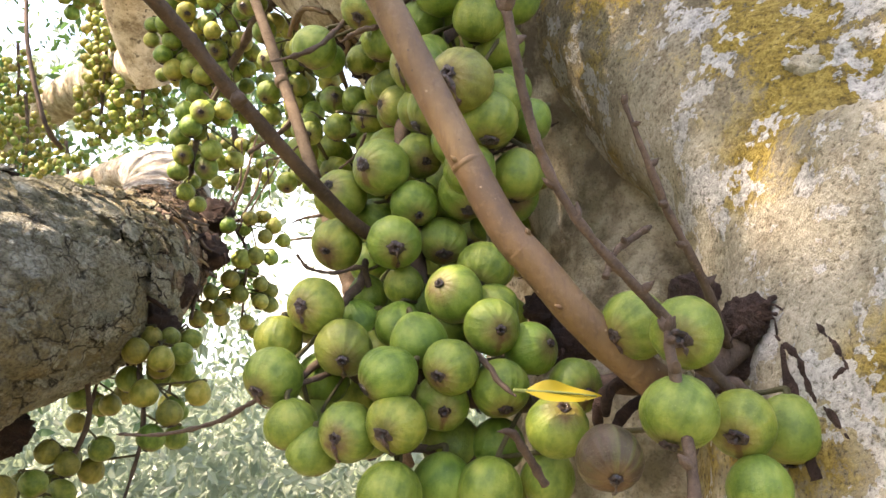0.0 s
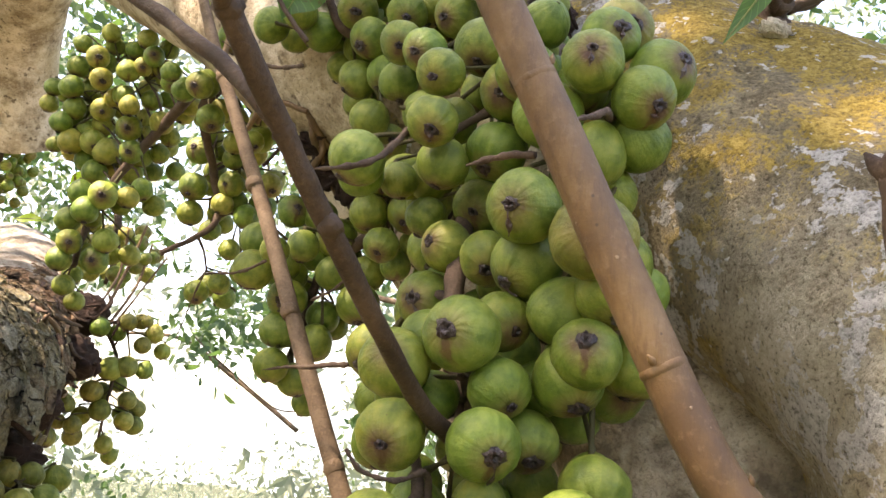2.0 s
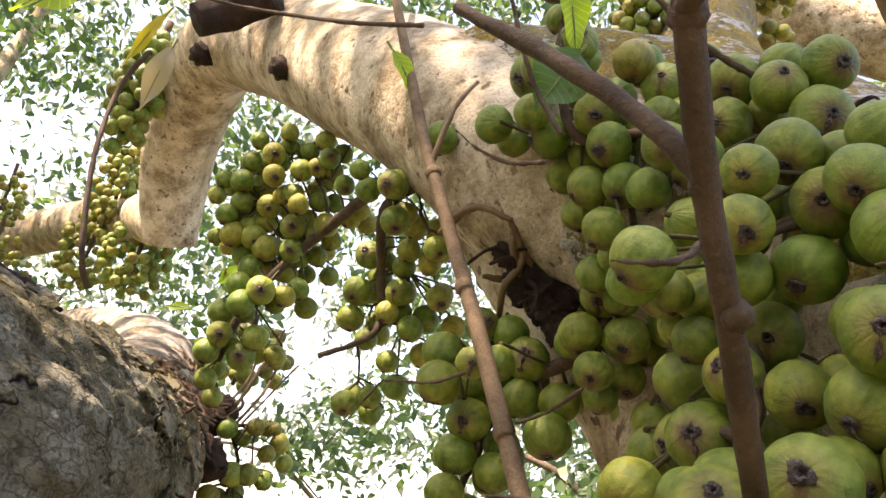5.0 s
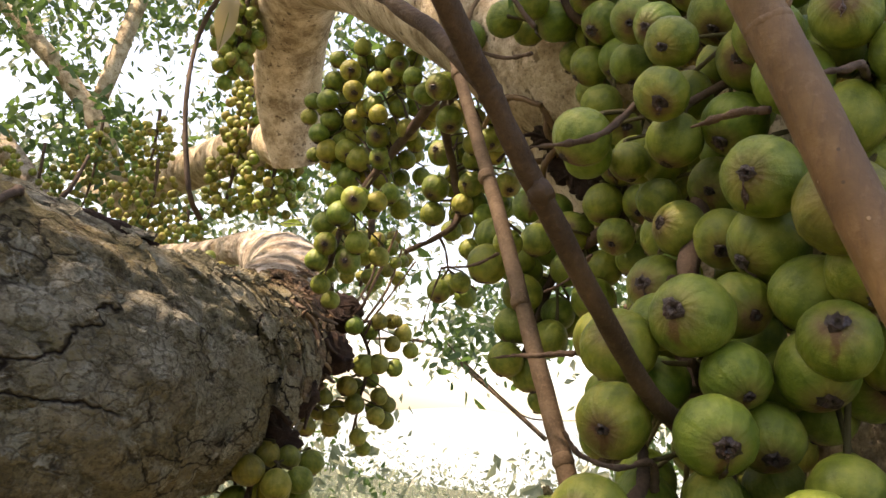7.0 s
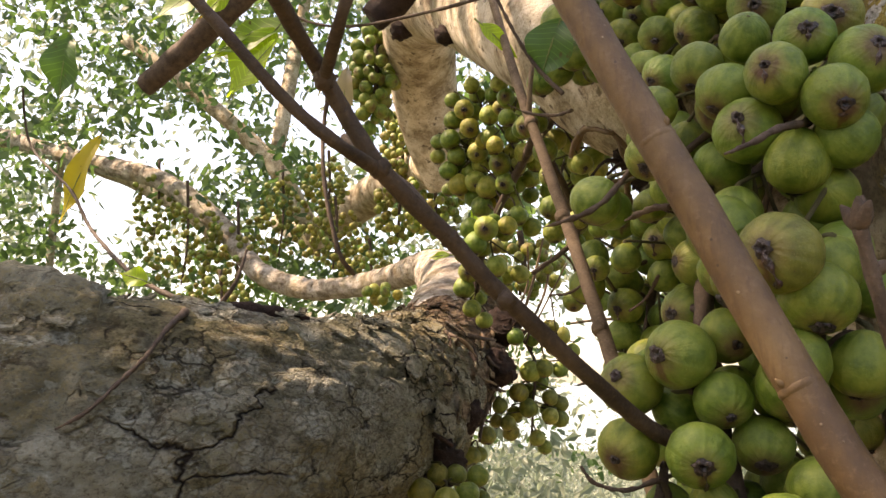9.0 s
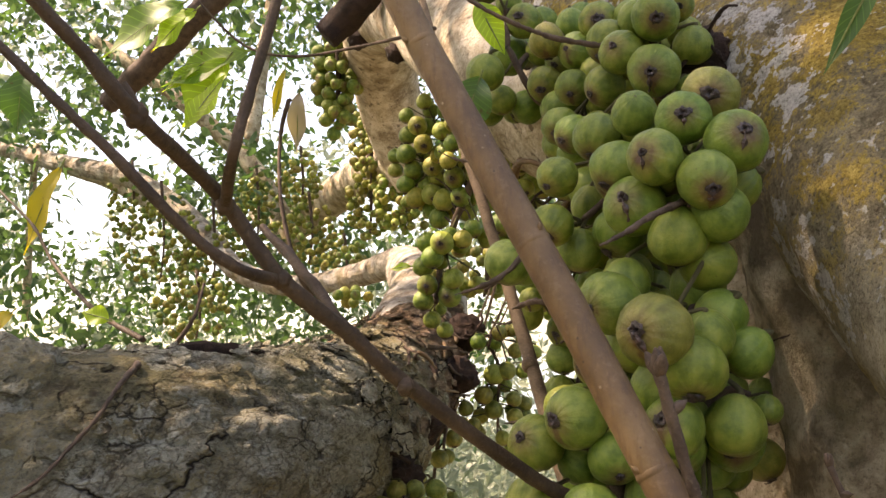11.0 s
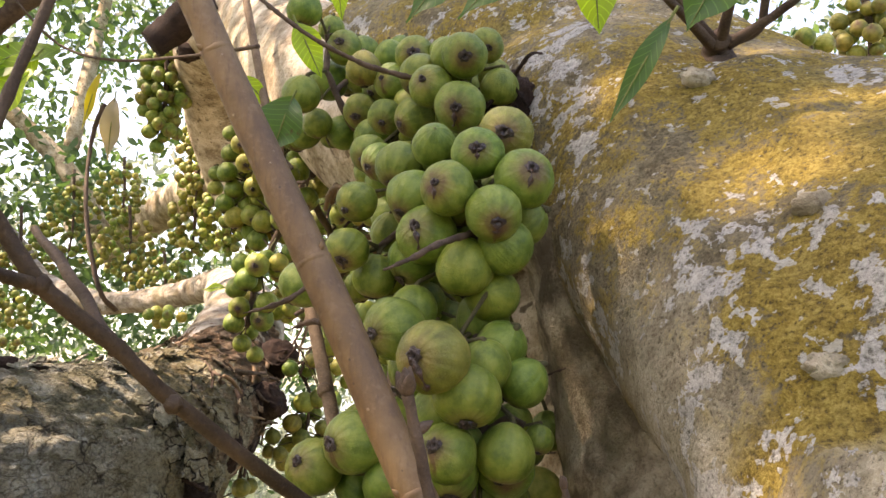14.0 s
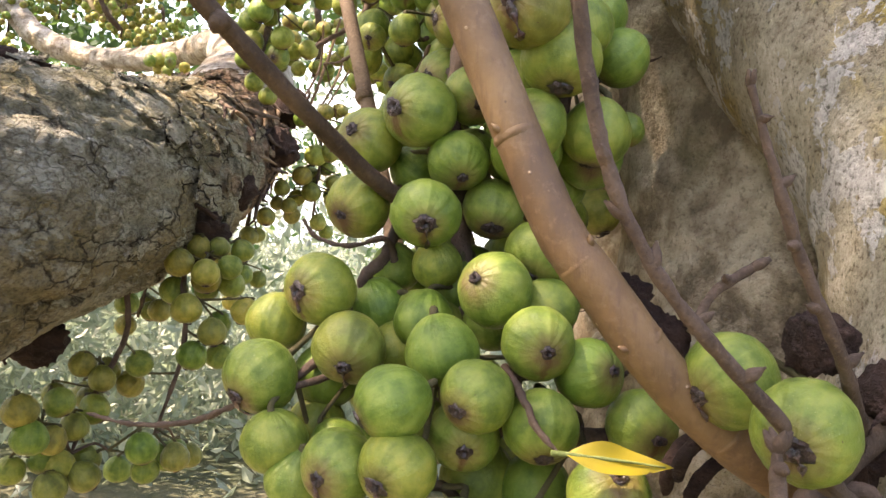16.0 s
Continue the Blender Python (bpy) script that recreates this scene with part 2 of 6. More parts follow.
def pale_bark(name="pale_smooth_bark", low=(0.230, 0.178, 0.115), middle=(0.43, 0.362, 0.262), high=(0.60, 0.53, 0.415)):
    n = Nodes(name)
    c = n.coords()
    mid, fine, grit = n.noise(c, 18.0, 8.0, 0.72), n.noise(c, 90.0, 5.0, 0.7), n.noise(c, 340.0, 3.0, 0.6)
    col = n.ramp(mid, (0.40, low), (0.5, middle), (0.60, high))
    col = n.mix(n.math("MULTIPLY", n.mask(fine, 0.54, 0.70), 0.4), col, high)
    pits = n.noise(n.stretch(c, 1, 1, 1, (0, 40, 20)), 70.0, 3.0, 0.5)
    col = n.mix(n.math("MULTIPLY", n.mask(pits, 0.62, 0.68), 0.8), col, (0.075, 0.052, 0.034))
    col = n.mix(n.math("MULTIPLY", n.mask(n.noise(c, 6.0, 4.0), 0.54, 0.68), 0.45), col, (0.34, 0.262, 0.130))
    col = n.mix(n.math("MULTIPLY", n.mask(grit, 0.45, 0.34), 0.5), col, (0.11, 0.082, 0.055))
    return n.finish(col, 0.85, n.bump(n.math("ADD", n.math("MULTIPLY", fine, 0.8), n.math("ADD", n.math("MULTIPLY", grit, 0.3), n.math("MULTIPLY", pits, -0.7))), 1.0, 0.0045), Specular_IOR_Level=0.2)


def scaly_bark():
    n = Nodes("scaly_cracked_bark")
    c = n.stretch(n.coords(), 1, 0.5, 1)

    def bent(scale, amount):
        warp = n.add("ShaderNodeTexNoise", Vector=c, Scale=scale, Detail=4.0, Roughness=0.6)
        bend = n.add("ShaderNodeVectorMath")
        bend.operation = "MULTIPLY_ADD"
        n.put(bend.inputs[0], warp.outputs["Color"])
        bend.inputs[1].default_value = (amount, amount, amount)
        n.put(bend.inputs[2], c)
        return bend.outputs[0]

    w, w2 = bent(20.0, 0.045), bent(60.0, 0.016)
    where = n.mask(n.noise(c, 8.5, 3.0), 0.50, 0.56)
    crack = n.math("MULTIPLY", n.mask(n.voronoi(w, 13.0, "DISTANCE_TO_EDGE"), 0.022, 0.004), where)
    thin = n.math("MULTIPLY", n.mask(n.voronoi(w2, 48.0, "DISTANCE_TO_EDGE"), 0.060, 0.010), n.mask(n.noise(c, 19.0, 3.0), 0.54, 0.60))
    crack = n.math("MAXIMUM", crack, n.math("MULTIPLY", thin, 0.8))
    plate = n.voronoi(w2, 48.0, "F1", "Color")
    chip = n.math("MULTIPLY", n.mask(n.voronoi(bent(110.0, 0.010), 105.0, "DISTANCE_TO_EDGE"), 0.10, 0.01), n.mask(n.noise(c, 15.0, 4.0), 0.44, 0.54))
    tone = n.add("ShaderNodeSeparateColor", Color=plate).outputs[0]
    broad, mid = n.noise(c, 8.0, 5.0, 0.6), n.noise(c, 46.0, 9.0, 0.80)
    fine, grit = n.noise(c, 170.0, 5.0, 0.7), n.noise(c, 360.0, 4.0, 0.7)
    grain = n.math("ADD", n.math("MULTIPLY", fine, 0.5), n.math("MULTIPLY", grit, 0.5))
    both = n.math("ADD", n.math("MULTIPLY", mid, 0.5), n.math("MULTIPLY", grain, 0.5))
    col = n.ramp(both, (0.43, (0.138, 0.128, 0.084)), (0.48, (0.282, 0.270, 0.194)), (0.53, (0.420, 0.408, 0.312)), (0.58, (0.58, 0.568, 0.462)))
    col = n.mix(0.3, col, n.ramp(tone, (0.0, (0.170, 0.150, 0.098)), (0.5, (0.33, 0.305, 0.225)), (1.0, (0.54, 0.515, 0.425))))
    ochre = n.math("MULTIPLY", n.mask(n.math("ADD", broad, n.math("MULTIPLY", n.math("SUBTRACT", grain, 0.5), 0.6)), 0.47, 0.57), n.mask(mid, 0.40, 0.50))
    col = n.mix(n.math("MULTIPLY", ochre, 0.75), col, n.ramp(grain, (0.42, (0.090, 0.066, 0.020)), (0.58, (0.265, 0.205, 0.082))))
    moss = n.mask(n.math("ADD", n.noise(n.stretch(c, 1, 1, 1, (20, 60, 10)), 12.0, 6.0, 0.62), n.math("MULTIPLY", n.math("SUBTRACT", grain, 0.5), 0.5)), 0.54, 0.62)
    col = n.mix(n.math("MULTIPLY", moss, 0.65), col, n.ramp(grain, (0.42, (0.085, 0.078, 0.034)), (0.58, (0.225, 0.205, 0.105))))
    pale = n.mask(n.noise(c, 30.0, 8.0, 0.68, 0.3), 0.555, 0.575)
    col = n.mix(n.math("MULTIPLY", pale, 0.65), col, n.ramp(grain, (0.42, (0.30, 0.302, 0.235)), (0.58, (0.54, 0.54, 0.445))))
    col = n.mix(n.math("MULTIPLY", n.mask(n.noise(n.stretch(c, 1, 1, 1, (50, 10, 80)), 33.0, 6.0, 0.7), 0.60, 0.64), 0.6), col, (0.080, 0.058, 0.034))
    col = n.mix(n.math("MULTIPLY", n.mask(grit, 0.44, 0.37), 0.45), col, (0.070, 0.055, 0.032))
    # towards its end the limb is bare reddish brown fibre between strips of bark
    end = n.math("ADD", n.add("ShaderNodeSeparateXYZ", Vector=n.coords()).outputs["Y"], n.math("MULTIPLY", n.math("SUBTRACT", n.noise(c, 14.0, 5.0, 0.6), 0.5), 1.1))
    fibre = n.noise(n.stretch(n.coords(), 1, 0.12, 1, (-14, 0, 0)), 70.0, 5.0, 0.6)
    col = n.mix(n.math("MULTIPLY", n.mask(end, 1.16, 1.34), 0.85), col, n.ramp(fibre, (0.40, (0.050, 0.024, 0.014)), (0.5, (0.155, 0.082, 0.048)), (0.60, (0.36, 0.245, 0.165))))
    col = n.mix(n.math("MULTIPLY", chip, 0.40), col, (0.055, 0.044, 0.026))
    col = n.mix(crack, col, (0.018, 0.012, 0.008))
    relief = n.math("ADD", n.math("SUBTRACT", n.math("MULTIPLY", crack, -1.3), n.math("MULTIPLY", chip, 0.45)), n.math("ADD", n.math("ADD", n.math("MULTIPLY", mid, 1.2), n.math("MULTIPLY", tone, 0.7)), n.math("ADD", n.math("MULTIPLY", fine, 1.0), n.math("MULTIPLY", grit, 0.35))))
    return n.finish(col, 0.92, n.bump(relief, 1.0, 0.010), Specular_IOR_Level=0.15)


def rear_bark():
    n = Nodes("gritty_brown_bark")
    c = n.coords()
    mid, fine, grit = n.noise(c, 22.0, 6.0, 0.65), n.noise(c, 120.0, 5.0, 0.7), n.noise(c, 380.0, 3.0, 0.6)
    col = n.ramp(mid, (0.41, (0.165, 0.137, 0.095)), (0.5, (0.335, 0.290, 0.212)), (0.59, (0.50, 0.452, 0.345)))
    col = n.mix(n.math("MULTIPLY", n.mask(n.noise(c, 12.0, 4.0), 0.54, 0.68), 0.5), col, (0.14, 0.13, 0.065))
    col = n.mix(n.math("MULTIPLY", n.mask(grit, 0.46, 0.34), 0.4), col, (0.07, 0.055, 0.038))
    return n.finish(col, 0.9, n.bump(n.math("ADD", mid, n.math("ADD", fine, n.math("MULTIPLY", grit, 0.4))), 1.0, 0.007), Specular_IOR_Level=0.15)


M_LICHEN, M_PALE, M_SCALY, M_REAR = lichen_bark(), pale_bark(), scaly_bark(), rear_bark()
M_WHITE = pale_bark("whitish_peeling_bark", (0.14, 0.112, 0.082), (0.29, 0.258, 0.212), (0.42, 0.392, 0.345))


def leaf_surface(name, low, high, glow=0.45, spots=0.0, shine=(1.7, 1.75, 0.7), veins=False):
    n = Nodes(name)
    c = n.coords()
    per = n.add("ShaderNodeNewGeometry").outputs["Random Per Island"]
    tone = n.mix(per, low, high)
    f = n.noise(c, 60.0, 4.0)
    col = n.mix(n.math("MULTIPLY", f, 0.35), tone, tuple(v * 1.5 for v in high))
    if veins:
        uv = n.add("ShaderNodeSeparateXYZ", Vector=n.add("ShaderNodeTexCoord").outputs["UV"])
        side = n.math("ABSOLUTE", n.math("SUBTRACT", uv.outputs["Y"], 0.5))
        wave = n.math("ABSOLUTE", n.math("SUBTRACT", n.math("FRACT", n.math("SUBTRACT", n.math("MULTIPLY", uv.outputs["X"], 11.0), n.math("MULTIPLY", side, 3.2))), 0.5))
        col = n.mix(n.math("MULTIPLY", n.mask(wave, 0.09, 0.02), 0.45), col, tuple(min(1.0, v * 2.2) for v in high))
        col = n.mix(n.mask(n.noise(c, 40.0, 5.0, 0.6), 0.66, 0.70), col, (0.07, 0.045, 0.015))
    if spots:
        col = n.mix(n.mask(n.noise(c, 95.0, 2.0), 0.68, 0.74), col, (0.08, 0.045, 0.015))
    n.finish(col, 0.45, n.bump(f, 0.2, 0.002))
    thin = n.add("ShaderNodeBsdfTranslucent", Color=n.mix(1.0, col, shine, "MULTIPLY"))
    both = n.add("ShaderNodeMixShader", Fac=glow)
    n.tree.links.new(n.bsdf.outputs[0], both.inputs[1])
    n.tree.links.new(thin.outputs[0], both.inputs[2])
    n.tree.links.new(both.outputs[0], n.tree.nodes["Material Output"].inputs["Surface"])
    return n.mat


M_LEAF = leaf_surface("fresh_leaf", (0.165, 0.265, 0.026), (0.240, 0.350, 0.045), 0.65, veins=True)
M_LEAF_MID = leaf_surface("green_leaf", (0.080, 0.150, 0.028), (0.130, 0.215, 0.042), 0.55, veins=True)
M_LEAF_DARK = leaf_surface("dark_leaf", (0.028, 0.075, 0.018), (0.055, 0.120, 0.032), 0.45, veins=True)
M_RIB = woody("leaf_rib", (0.12, 0.15, 0.04), (0.19, 0.22, 0.07), 80, 0.6)
M_LEAF_YELLOW = leaf_surface("yellow_leaf", (0.30, 0.235, 0.020), (0.38, 0.30, 0.028), 0.45, 1.0)
M_LEAF_DRY = leaf_surface("dry_leaf", (0.22, 0.17, 0.12), (0.30, 0.24, 0.17), 0.25)
M_CROWN = leaf_surface("crown_leaves", (0.026, 0.064, 0.032), (0.085, 0.145, 0.062), 0.42, 0.0, (1.35, 1.5, 0.8))
# Distance haze and sun glare are painted in as paler, greyer leaf colours.
M_LEAF_HAZE = leaf_surface("leaves_painted_haze", (0.120, 0.155, 0.112), (0.275, 0.305, 0.225), 0.40, 0.0, (1.1, 1.2, 1.05))


def ground_surface():
    n = Nodes("bounce_clearing_and_green_slope")
    c = n.coords()
    big, fine = n.noise(c, 1.3, 5.0), n.noise(c, 22.0, 5.0, 0.7)
    away = n.add("ShaderNodeVectorMath", Vector=n.stretch(c, 1, 1, 0))
    away.operation = "LENGTH"
    far = n.mask(n.math("ADD", away.outputs["Value"], n.math("MULTIPLY", big, 3.0)), 5.0, 7.0)
    # Near ground, mostly out of view, is pale to bounce light up the trunk.
    dry = n.mix(n.mask(big, 0.35, 0.65), (0.14, 0.115, 0.065), (0.27, 0.225, 0.135))
    green = n.mix(n.mask(big, 0.35, 0.65), (0.022, 0.036, 0.012), (0.050, 0.060, 0.026))
    col = n.mix(far, dry, green)
    col = n.mix(n.math("MULTIPLY", n.mask(fine, 0.5, 0.35), 0.6), col, (0.025, 0.025, 0.012))
    return n.finish(col, 0.95, n.bump(fine, 0.6, 0.04))


M_GROUND = ground_surface()


def haze_glow_hill():
    n = Nodes("far_hills_haze_glow")
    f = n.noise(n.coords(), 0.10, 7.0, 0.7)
    # Haze is painted: the hills give off pale blue light of their own.
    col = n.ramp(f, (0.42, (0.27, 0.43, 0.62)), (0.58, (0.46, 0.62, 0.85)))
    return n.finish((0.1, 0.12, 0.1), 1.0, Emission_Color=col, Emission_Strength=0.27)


M_HILL = haze_glow_hill()


# ---- mesh helpers ----
def mesh_object(name, verts, faces, material, smooth=True):
    me = bpy.data.meshes.new(name)
    me.from_pydata([tuple(v) for v in verts], [], faces)
    if smooth:
        me.polygons.foreach_set("use_smooth", [True] * len(me.polygons))
    me.materials.append(material)
    me.update()
    return new(name, me)


def part(ob, parent, label=""):
    ob.parent = parent
    if label:
        ob["label"] = label
    return ob


def spline(nodes, steps):
    """A smooth curve through nodes (any number of coordinates each), with the same count of steps between each two."""
    a = np.array(nodes, float)
    n, out = len(a), []
    for i in range(n - 1):
        p0, p1, p2, p3 = a[max(i - 1, 0)], a[i], a[i + 1], a[min(i + 2, n - 1)]
        for s in np.linspace(0, 1, steps, endpoint=(i == n - 2)):
            out.append(0.5 * (2 * p1 + (p2 - p0) * s + (2 * p0 - 5 * p1 + 4 * p2 - p3) * s * s + (3 * p1 - p0 - 3 * p2 + p3) * s ** 3))
    return np.array(out)


def tube_data(nodes, around=10, steps=6, relief=None, cap=True):
    """Verts and faces of a tube along nodes (x, y, z, radius). relief(point, outward, angle) gives metres to push the skin outwards."""
    rows = spline(nodes, steps)
    verts, faces = [], []
    side = None
    for i, row in enumerate(rows):
        p = Vector(row[:3])
        along = Vector(rows[min(i + 1, len(rows) - 1)][:3] - rows[max(i - 1, 0)][:3]).normalized()
        if side is None:
            side = along.orthogonal().normalized()
        side = (side - along * side.dot(along)).normalized()
        up = along.cross(side)
        for k in range(around):
            a = 2 * math.pi * k / around
            o = side * math.cos(a) + up * math.sin(a)
            q = p + o * max(row[3], 0.0004)
            if relief:
                q = q + o * relief(q, o, a)
            verts.append(q)
    for i in range(len(rows) - 1):
        for k in range(around):
            a, b = i * around + k, i * around + (k + 1) % around
            faces.append((a, b, b + around, a + around))
    if cap:
        faces.append(tuple(range(around - 1, -1, -1)))
        faces.append(tuple(range((len(rows) - 1) * around, len(rows) * around)))
    return verts, faces


def tube(name, nodes, material, around=10, steps=6, relief=None):
    v, f = tube_data(nodes, around, steps, relief)
    return mesh_object(name, v, f, material)


def merged(name, pieces, material):
    verts, faces = [], []
    for v, f in pieces:
        base = len(verts)
        verts.extend(v)
        faces.extend(tuple(i + base for i in face) for face in f)
    return mesh_object(name, verts, faces, material)


def lump(radius, seed, rings=8, segs=12, rough=0.3):
    """A rough knotty ball about the origin."""
    verts, faces = [Vector((0, 0, radius))], []
    off = Vector((seed * 3.7, seed * 1.3, 0))
    for i in range(1, rings):
        for k in range(segs):
            a, b = math.pi * i / rings, 2 * math.pi * k / segs
            d = Vector((math.sin(a) * math.cos(b), math.sin(a) * math.sin(b), math.cos(a)))
            verts.append(d * radius * (1 + rough * noise.noise(d * 2.2 + off)))
    verts.append(Vector((0, 0, -radius)))
    last = len(verts) - 1
    for k in range(segs):
        faces.append((0, 1 + k, 1 + (k + 1) % segs))
        faces.append((last, last - 1 - k, last - 1 - (k + 1) % segs))
    for i in range(rings - 2):
        for k in range(segs):
            a, b = 1 + i * segs + k, 1 + i * segs + (k + 1) % segs
            faces.append((a, a + segs, b + segs, b))
    return verts, faces


# ---- ground and distance ----
def ground_height(x, y):
    far = max(0.0, math.hypot(x, y) - 5.0)
    return -0.10 * min(far, 30) + 0.8 * noise.noise(Vector((x * 0.05, y * 0.05, 3))) * min(1, far / 10) + 0.05 * noise.noise(Vector((x, y, 1)))


def build_ground():
    verts, faces = [], []
    rings = [0.0, 0.6, 1.2, 2, 3, 4.5, 6.5, 9, 13, 18, 26, 40, 70, 140, 300, 700, 1600, 4000]
    seg = 48
    for r in rings:
        for k in range(seg):
            x, y = r * math.cos(2 * math.pi * k / seg), r * math.sin(2 * math.pi * k / seg)
            verts.append((x, y, ground_height(x, y)))
    for i in range(len(rings) - 1):
        for k in range(seg):
            a, b = i * seg + k, i * seg + (k + 1) % seg
            faces.append((a, b, b + seg, a + seg))
    tagged(mesh_object("ground", verts, faces, M_GROUND), "dry grassy earth falling away below the tree", "ground", kind="structure")
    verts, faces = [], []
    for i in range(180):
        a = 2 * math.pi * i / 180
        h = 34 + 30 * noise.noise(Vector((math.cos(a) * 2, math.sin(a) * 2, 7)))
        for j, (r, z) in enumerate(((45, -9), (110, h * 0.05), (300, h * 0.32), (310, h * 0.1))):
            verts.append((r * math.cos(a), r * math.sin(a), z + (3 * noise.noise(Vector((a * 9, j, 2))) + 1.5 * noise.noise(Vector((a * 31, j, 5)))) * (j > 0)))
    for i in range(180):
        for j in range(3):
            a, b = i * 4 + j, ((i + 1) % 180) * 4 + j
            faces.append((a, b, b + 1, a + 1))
    tagged(mesh_object("backdrop", verts, faces, M_HILL), "far wooded hills, haze painted as a pale blue glow", "hills", kind="structure")


build_ground()


def leaf_cloud(name, spots, material, seed, length=(0.06, 0.11), droop=0.5, shaped=False):
    """Many small leaves about the spots (x, y, z, spread, count), in one mesh: folded kites, or rounder pointed blades where shaped."""
    rng = np.random.default_rng(seed)
    blocks = []
    for x, y, z, spread, count in spots:
        p = rng.normal(0, spread, (count, 3)) * np.array([1, 1, 0.7]) + np.array([x, y, z])
        d = rng.normal(0, 1, (count, 3)) - np.array([0, 0, droop])
        d /= np.linalg.norm(d, axis=1)[:, None]
        s = np.cross(d, rng.normal(0, 1, (count, 3)))
        s /= np.linalg.norm(s, axis=1)[:, None]
        u = np.cross(s, d)
        size = rng.uniform(length[0], length[1], count)[:, None]
        w = size * rng.uniform(0.19, 0.27, count)[:, None]
        fold, bend = w * 0.35, size * rng.uniform(0.0, 0.22, count)[:, None]
        tip = p + d * size - u * bend
        if shaped:
            a, b = p + d * size * 0.26, p + d * size * 0.66 - u * bend * 0.4
            rows = [p, a + s * w * 0.86 + u * fold, a - s * w * 0.86 + u * fold, b + s * w * 0.8 + u * fold * 0.5, b - s * w * 0.8 + u * fold * 0.5, tip]
        else:
            a = p + d * size * 0.42
            rows = [p, a + s * w + u * fold, a - s * w + u * fold, tip]
        blocks.append(np.stack(rows, 1).reshape(-1, 3))
    verts = np.concatenate(blocks)
    step, pattern = (6, ((0, 2, 1), (1, 2, 4, 3), (3, 4, 5))) if shaped else (4, ((0, 3, 1), (0, 2, 3)))
    faces = [tuple(step * i + k for k in face) for i in range(len(verts) // step) for face in pattern]
    me = bpy.data.meshes.new(name)
    me.from_pydata(verts.tolist(), [], faces)
    me.materials.append(material)
    return new(name, me)


# ---- the fig tree ----
def ridged(amount, scale, seed):
    off = Vector((seed, seed * 2.3, -seed))

    def relief(q, o, a):
        return amount * (noise.noise(q * scale + off) + 0.5 * noise.noise(q * scale * 2.7 + off) + 0.25 * noise.noise(q * scale * 7 + off))
    return relief


def scaly(amount, seed):
    off = Vector((seed, -seed, seed * 0.7))

    def relief(q, o, a):
        q = Vector((q.x, q.y * 0.55, q.z))
        w = q + 0.035 * Vector((noise.noise(q * 11 + off), noise.noise(q * 11 - off), noise.noise(q * 11 + 2 * off)))
        d = noise.voronoi(w * 13 + off)[0]
        where = max(0.0, min(1.0, 2.2 * noise.noise(q * 9 - off) + 0.45))
        crack = (1 - min(1.0, (d[1] - d[0]) * 9)) * where
        plate = noise.noise(w * 13 + off * 2)
        flake = noise.voronoi(w * 30 - off)
        chip = noise.noise(flake[1][0] * 5.3 + off) - 0.5 * (1 - min(1.0, (flake[0][1] - flake[0][0]) * 6))
        return amount * (-1.1 * crack + 0.55 * plate + 0.8 * chip + 0.6 * noise.noise(q * 30 + off) + 0.5 * noise.noise(q * 75 + off) + 0.3 * noise.noise(q * 160 + off) + 1.1 * noise.noise(q * 4.5 + off))
    return relief


def lobed(base, seed):
    inner = ridged(base, 9.0, seed)

    def relief(q, o, a):
        return inner(q, o, a) + 0.010 * noise.noise(q * 3.1 + Vector((seed, 4, 1)))
    return relief


fig_tree = new("fig_tree")
tagged(fig_tree, "old leaning fig tree, pale bark crusted with ochre and white lichen", "tree")


def trunk():
    """The leaning trunk: a broad body, a rounded fold down its side and a shoulder, grown into one skin."""
    pieces = [
        tube_data([(0.62, 0.74, 0.0, 0.36), (0.50, 0.62, 0.8, 0.28), (0.33, 0.44, 1.25, 0.19), (0.345, 0.457, 1.488, 0.211), (0.392, 0.504, 1.658, 0.233), (0.392, 0.497, 1.750, 0.182), (0.36, 0.56, 1.77, 0.13)], 48, 8),
        tube_data([(0.30, 0.40, 1.10, 0.12), (0.262, 0.43, 1.45, 0.105), (0.232, 0.514, 1.679, 0.092), (0.185, 0.648, 1.806, 0.098), (0.139, 0.783, 1.934, 0.112), (0.03, 0.872, 1.965, 0.100), (-0.04, 0.925, 1.985, 0.092)], 40, 8),
        tube_data([(0.38, 0.52, 1.74, 0.165), (0.30, 0.68, 1.845, 0.115), (0.139, 0.80, 1.94, 0.112)], 40, 8),
        tube_data([(0.40, 0.50, 1.55, 0.20), (0.30, 0.54, 1.72, 0.13), (0.25, 0.62, 1.80, 0.108), (0.21, 0.72, 1.885, 0.108)], 40, 8),
        tube_data([(0.28, 0.76, 1.90, 0.09), (0.19, 0.82, 1.965, 0.105), (0.08, 0.90, 2.03, 0.108), (-0.04, 0.985, 2.08, 0.106), (-0.17, 1.08, 2.14, 0.088)], 40, 8),
    ]
    ob = merged("trunk", pieces, M_LICHEN)
    skin = ob.modifiers.new("skin", "REMESH")
    skin.mode, skin.voxel_size, skin.use_smooth_shade = "VOXEL", 0.0054, True
    soft = ob.modifiers.new("soft", "SMOOTH")
    soft.factor, soft.iterations = 0.5, 26
    for size, depth, amount in ((0.09, 2, 0.010), (0.016, 3, 0.0045)):
        lumps = bpy.data.textures.new("bark_lumps", "CLOUDS")
        lumps.noise_scale, lumps.noise_depth = size, depth
        push = ob.modifiers.new("lumps", "DISPLACE")
        push.texture, push.texture_coords, push.strength, push.mid_level = lumps, "LOCAL", amount, 0.5
    return ob


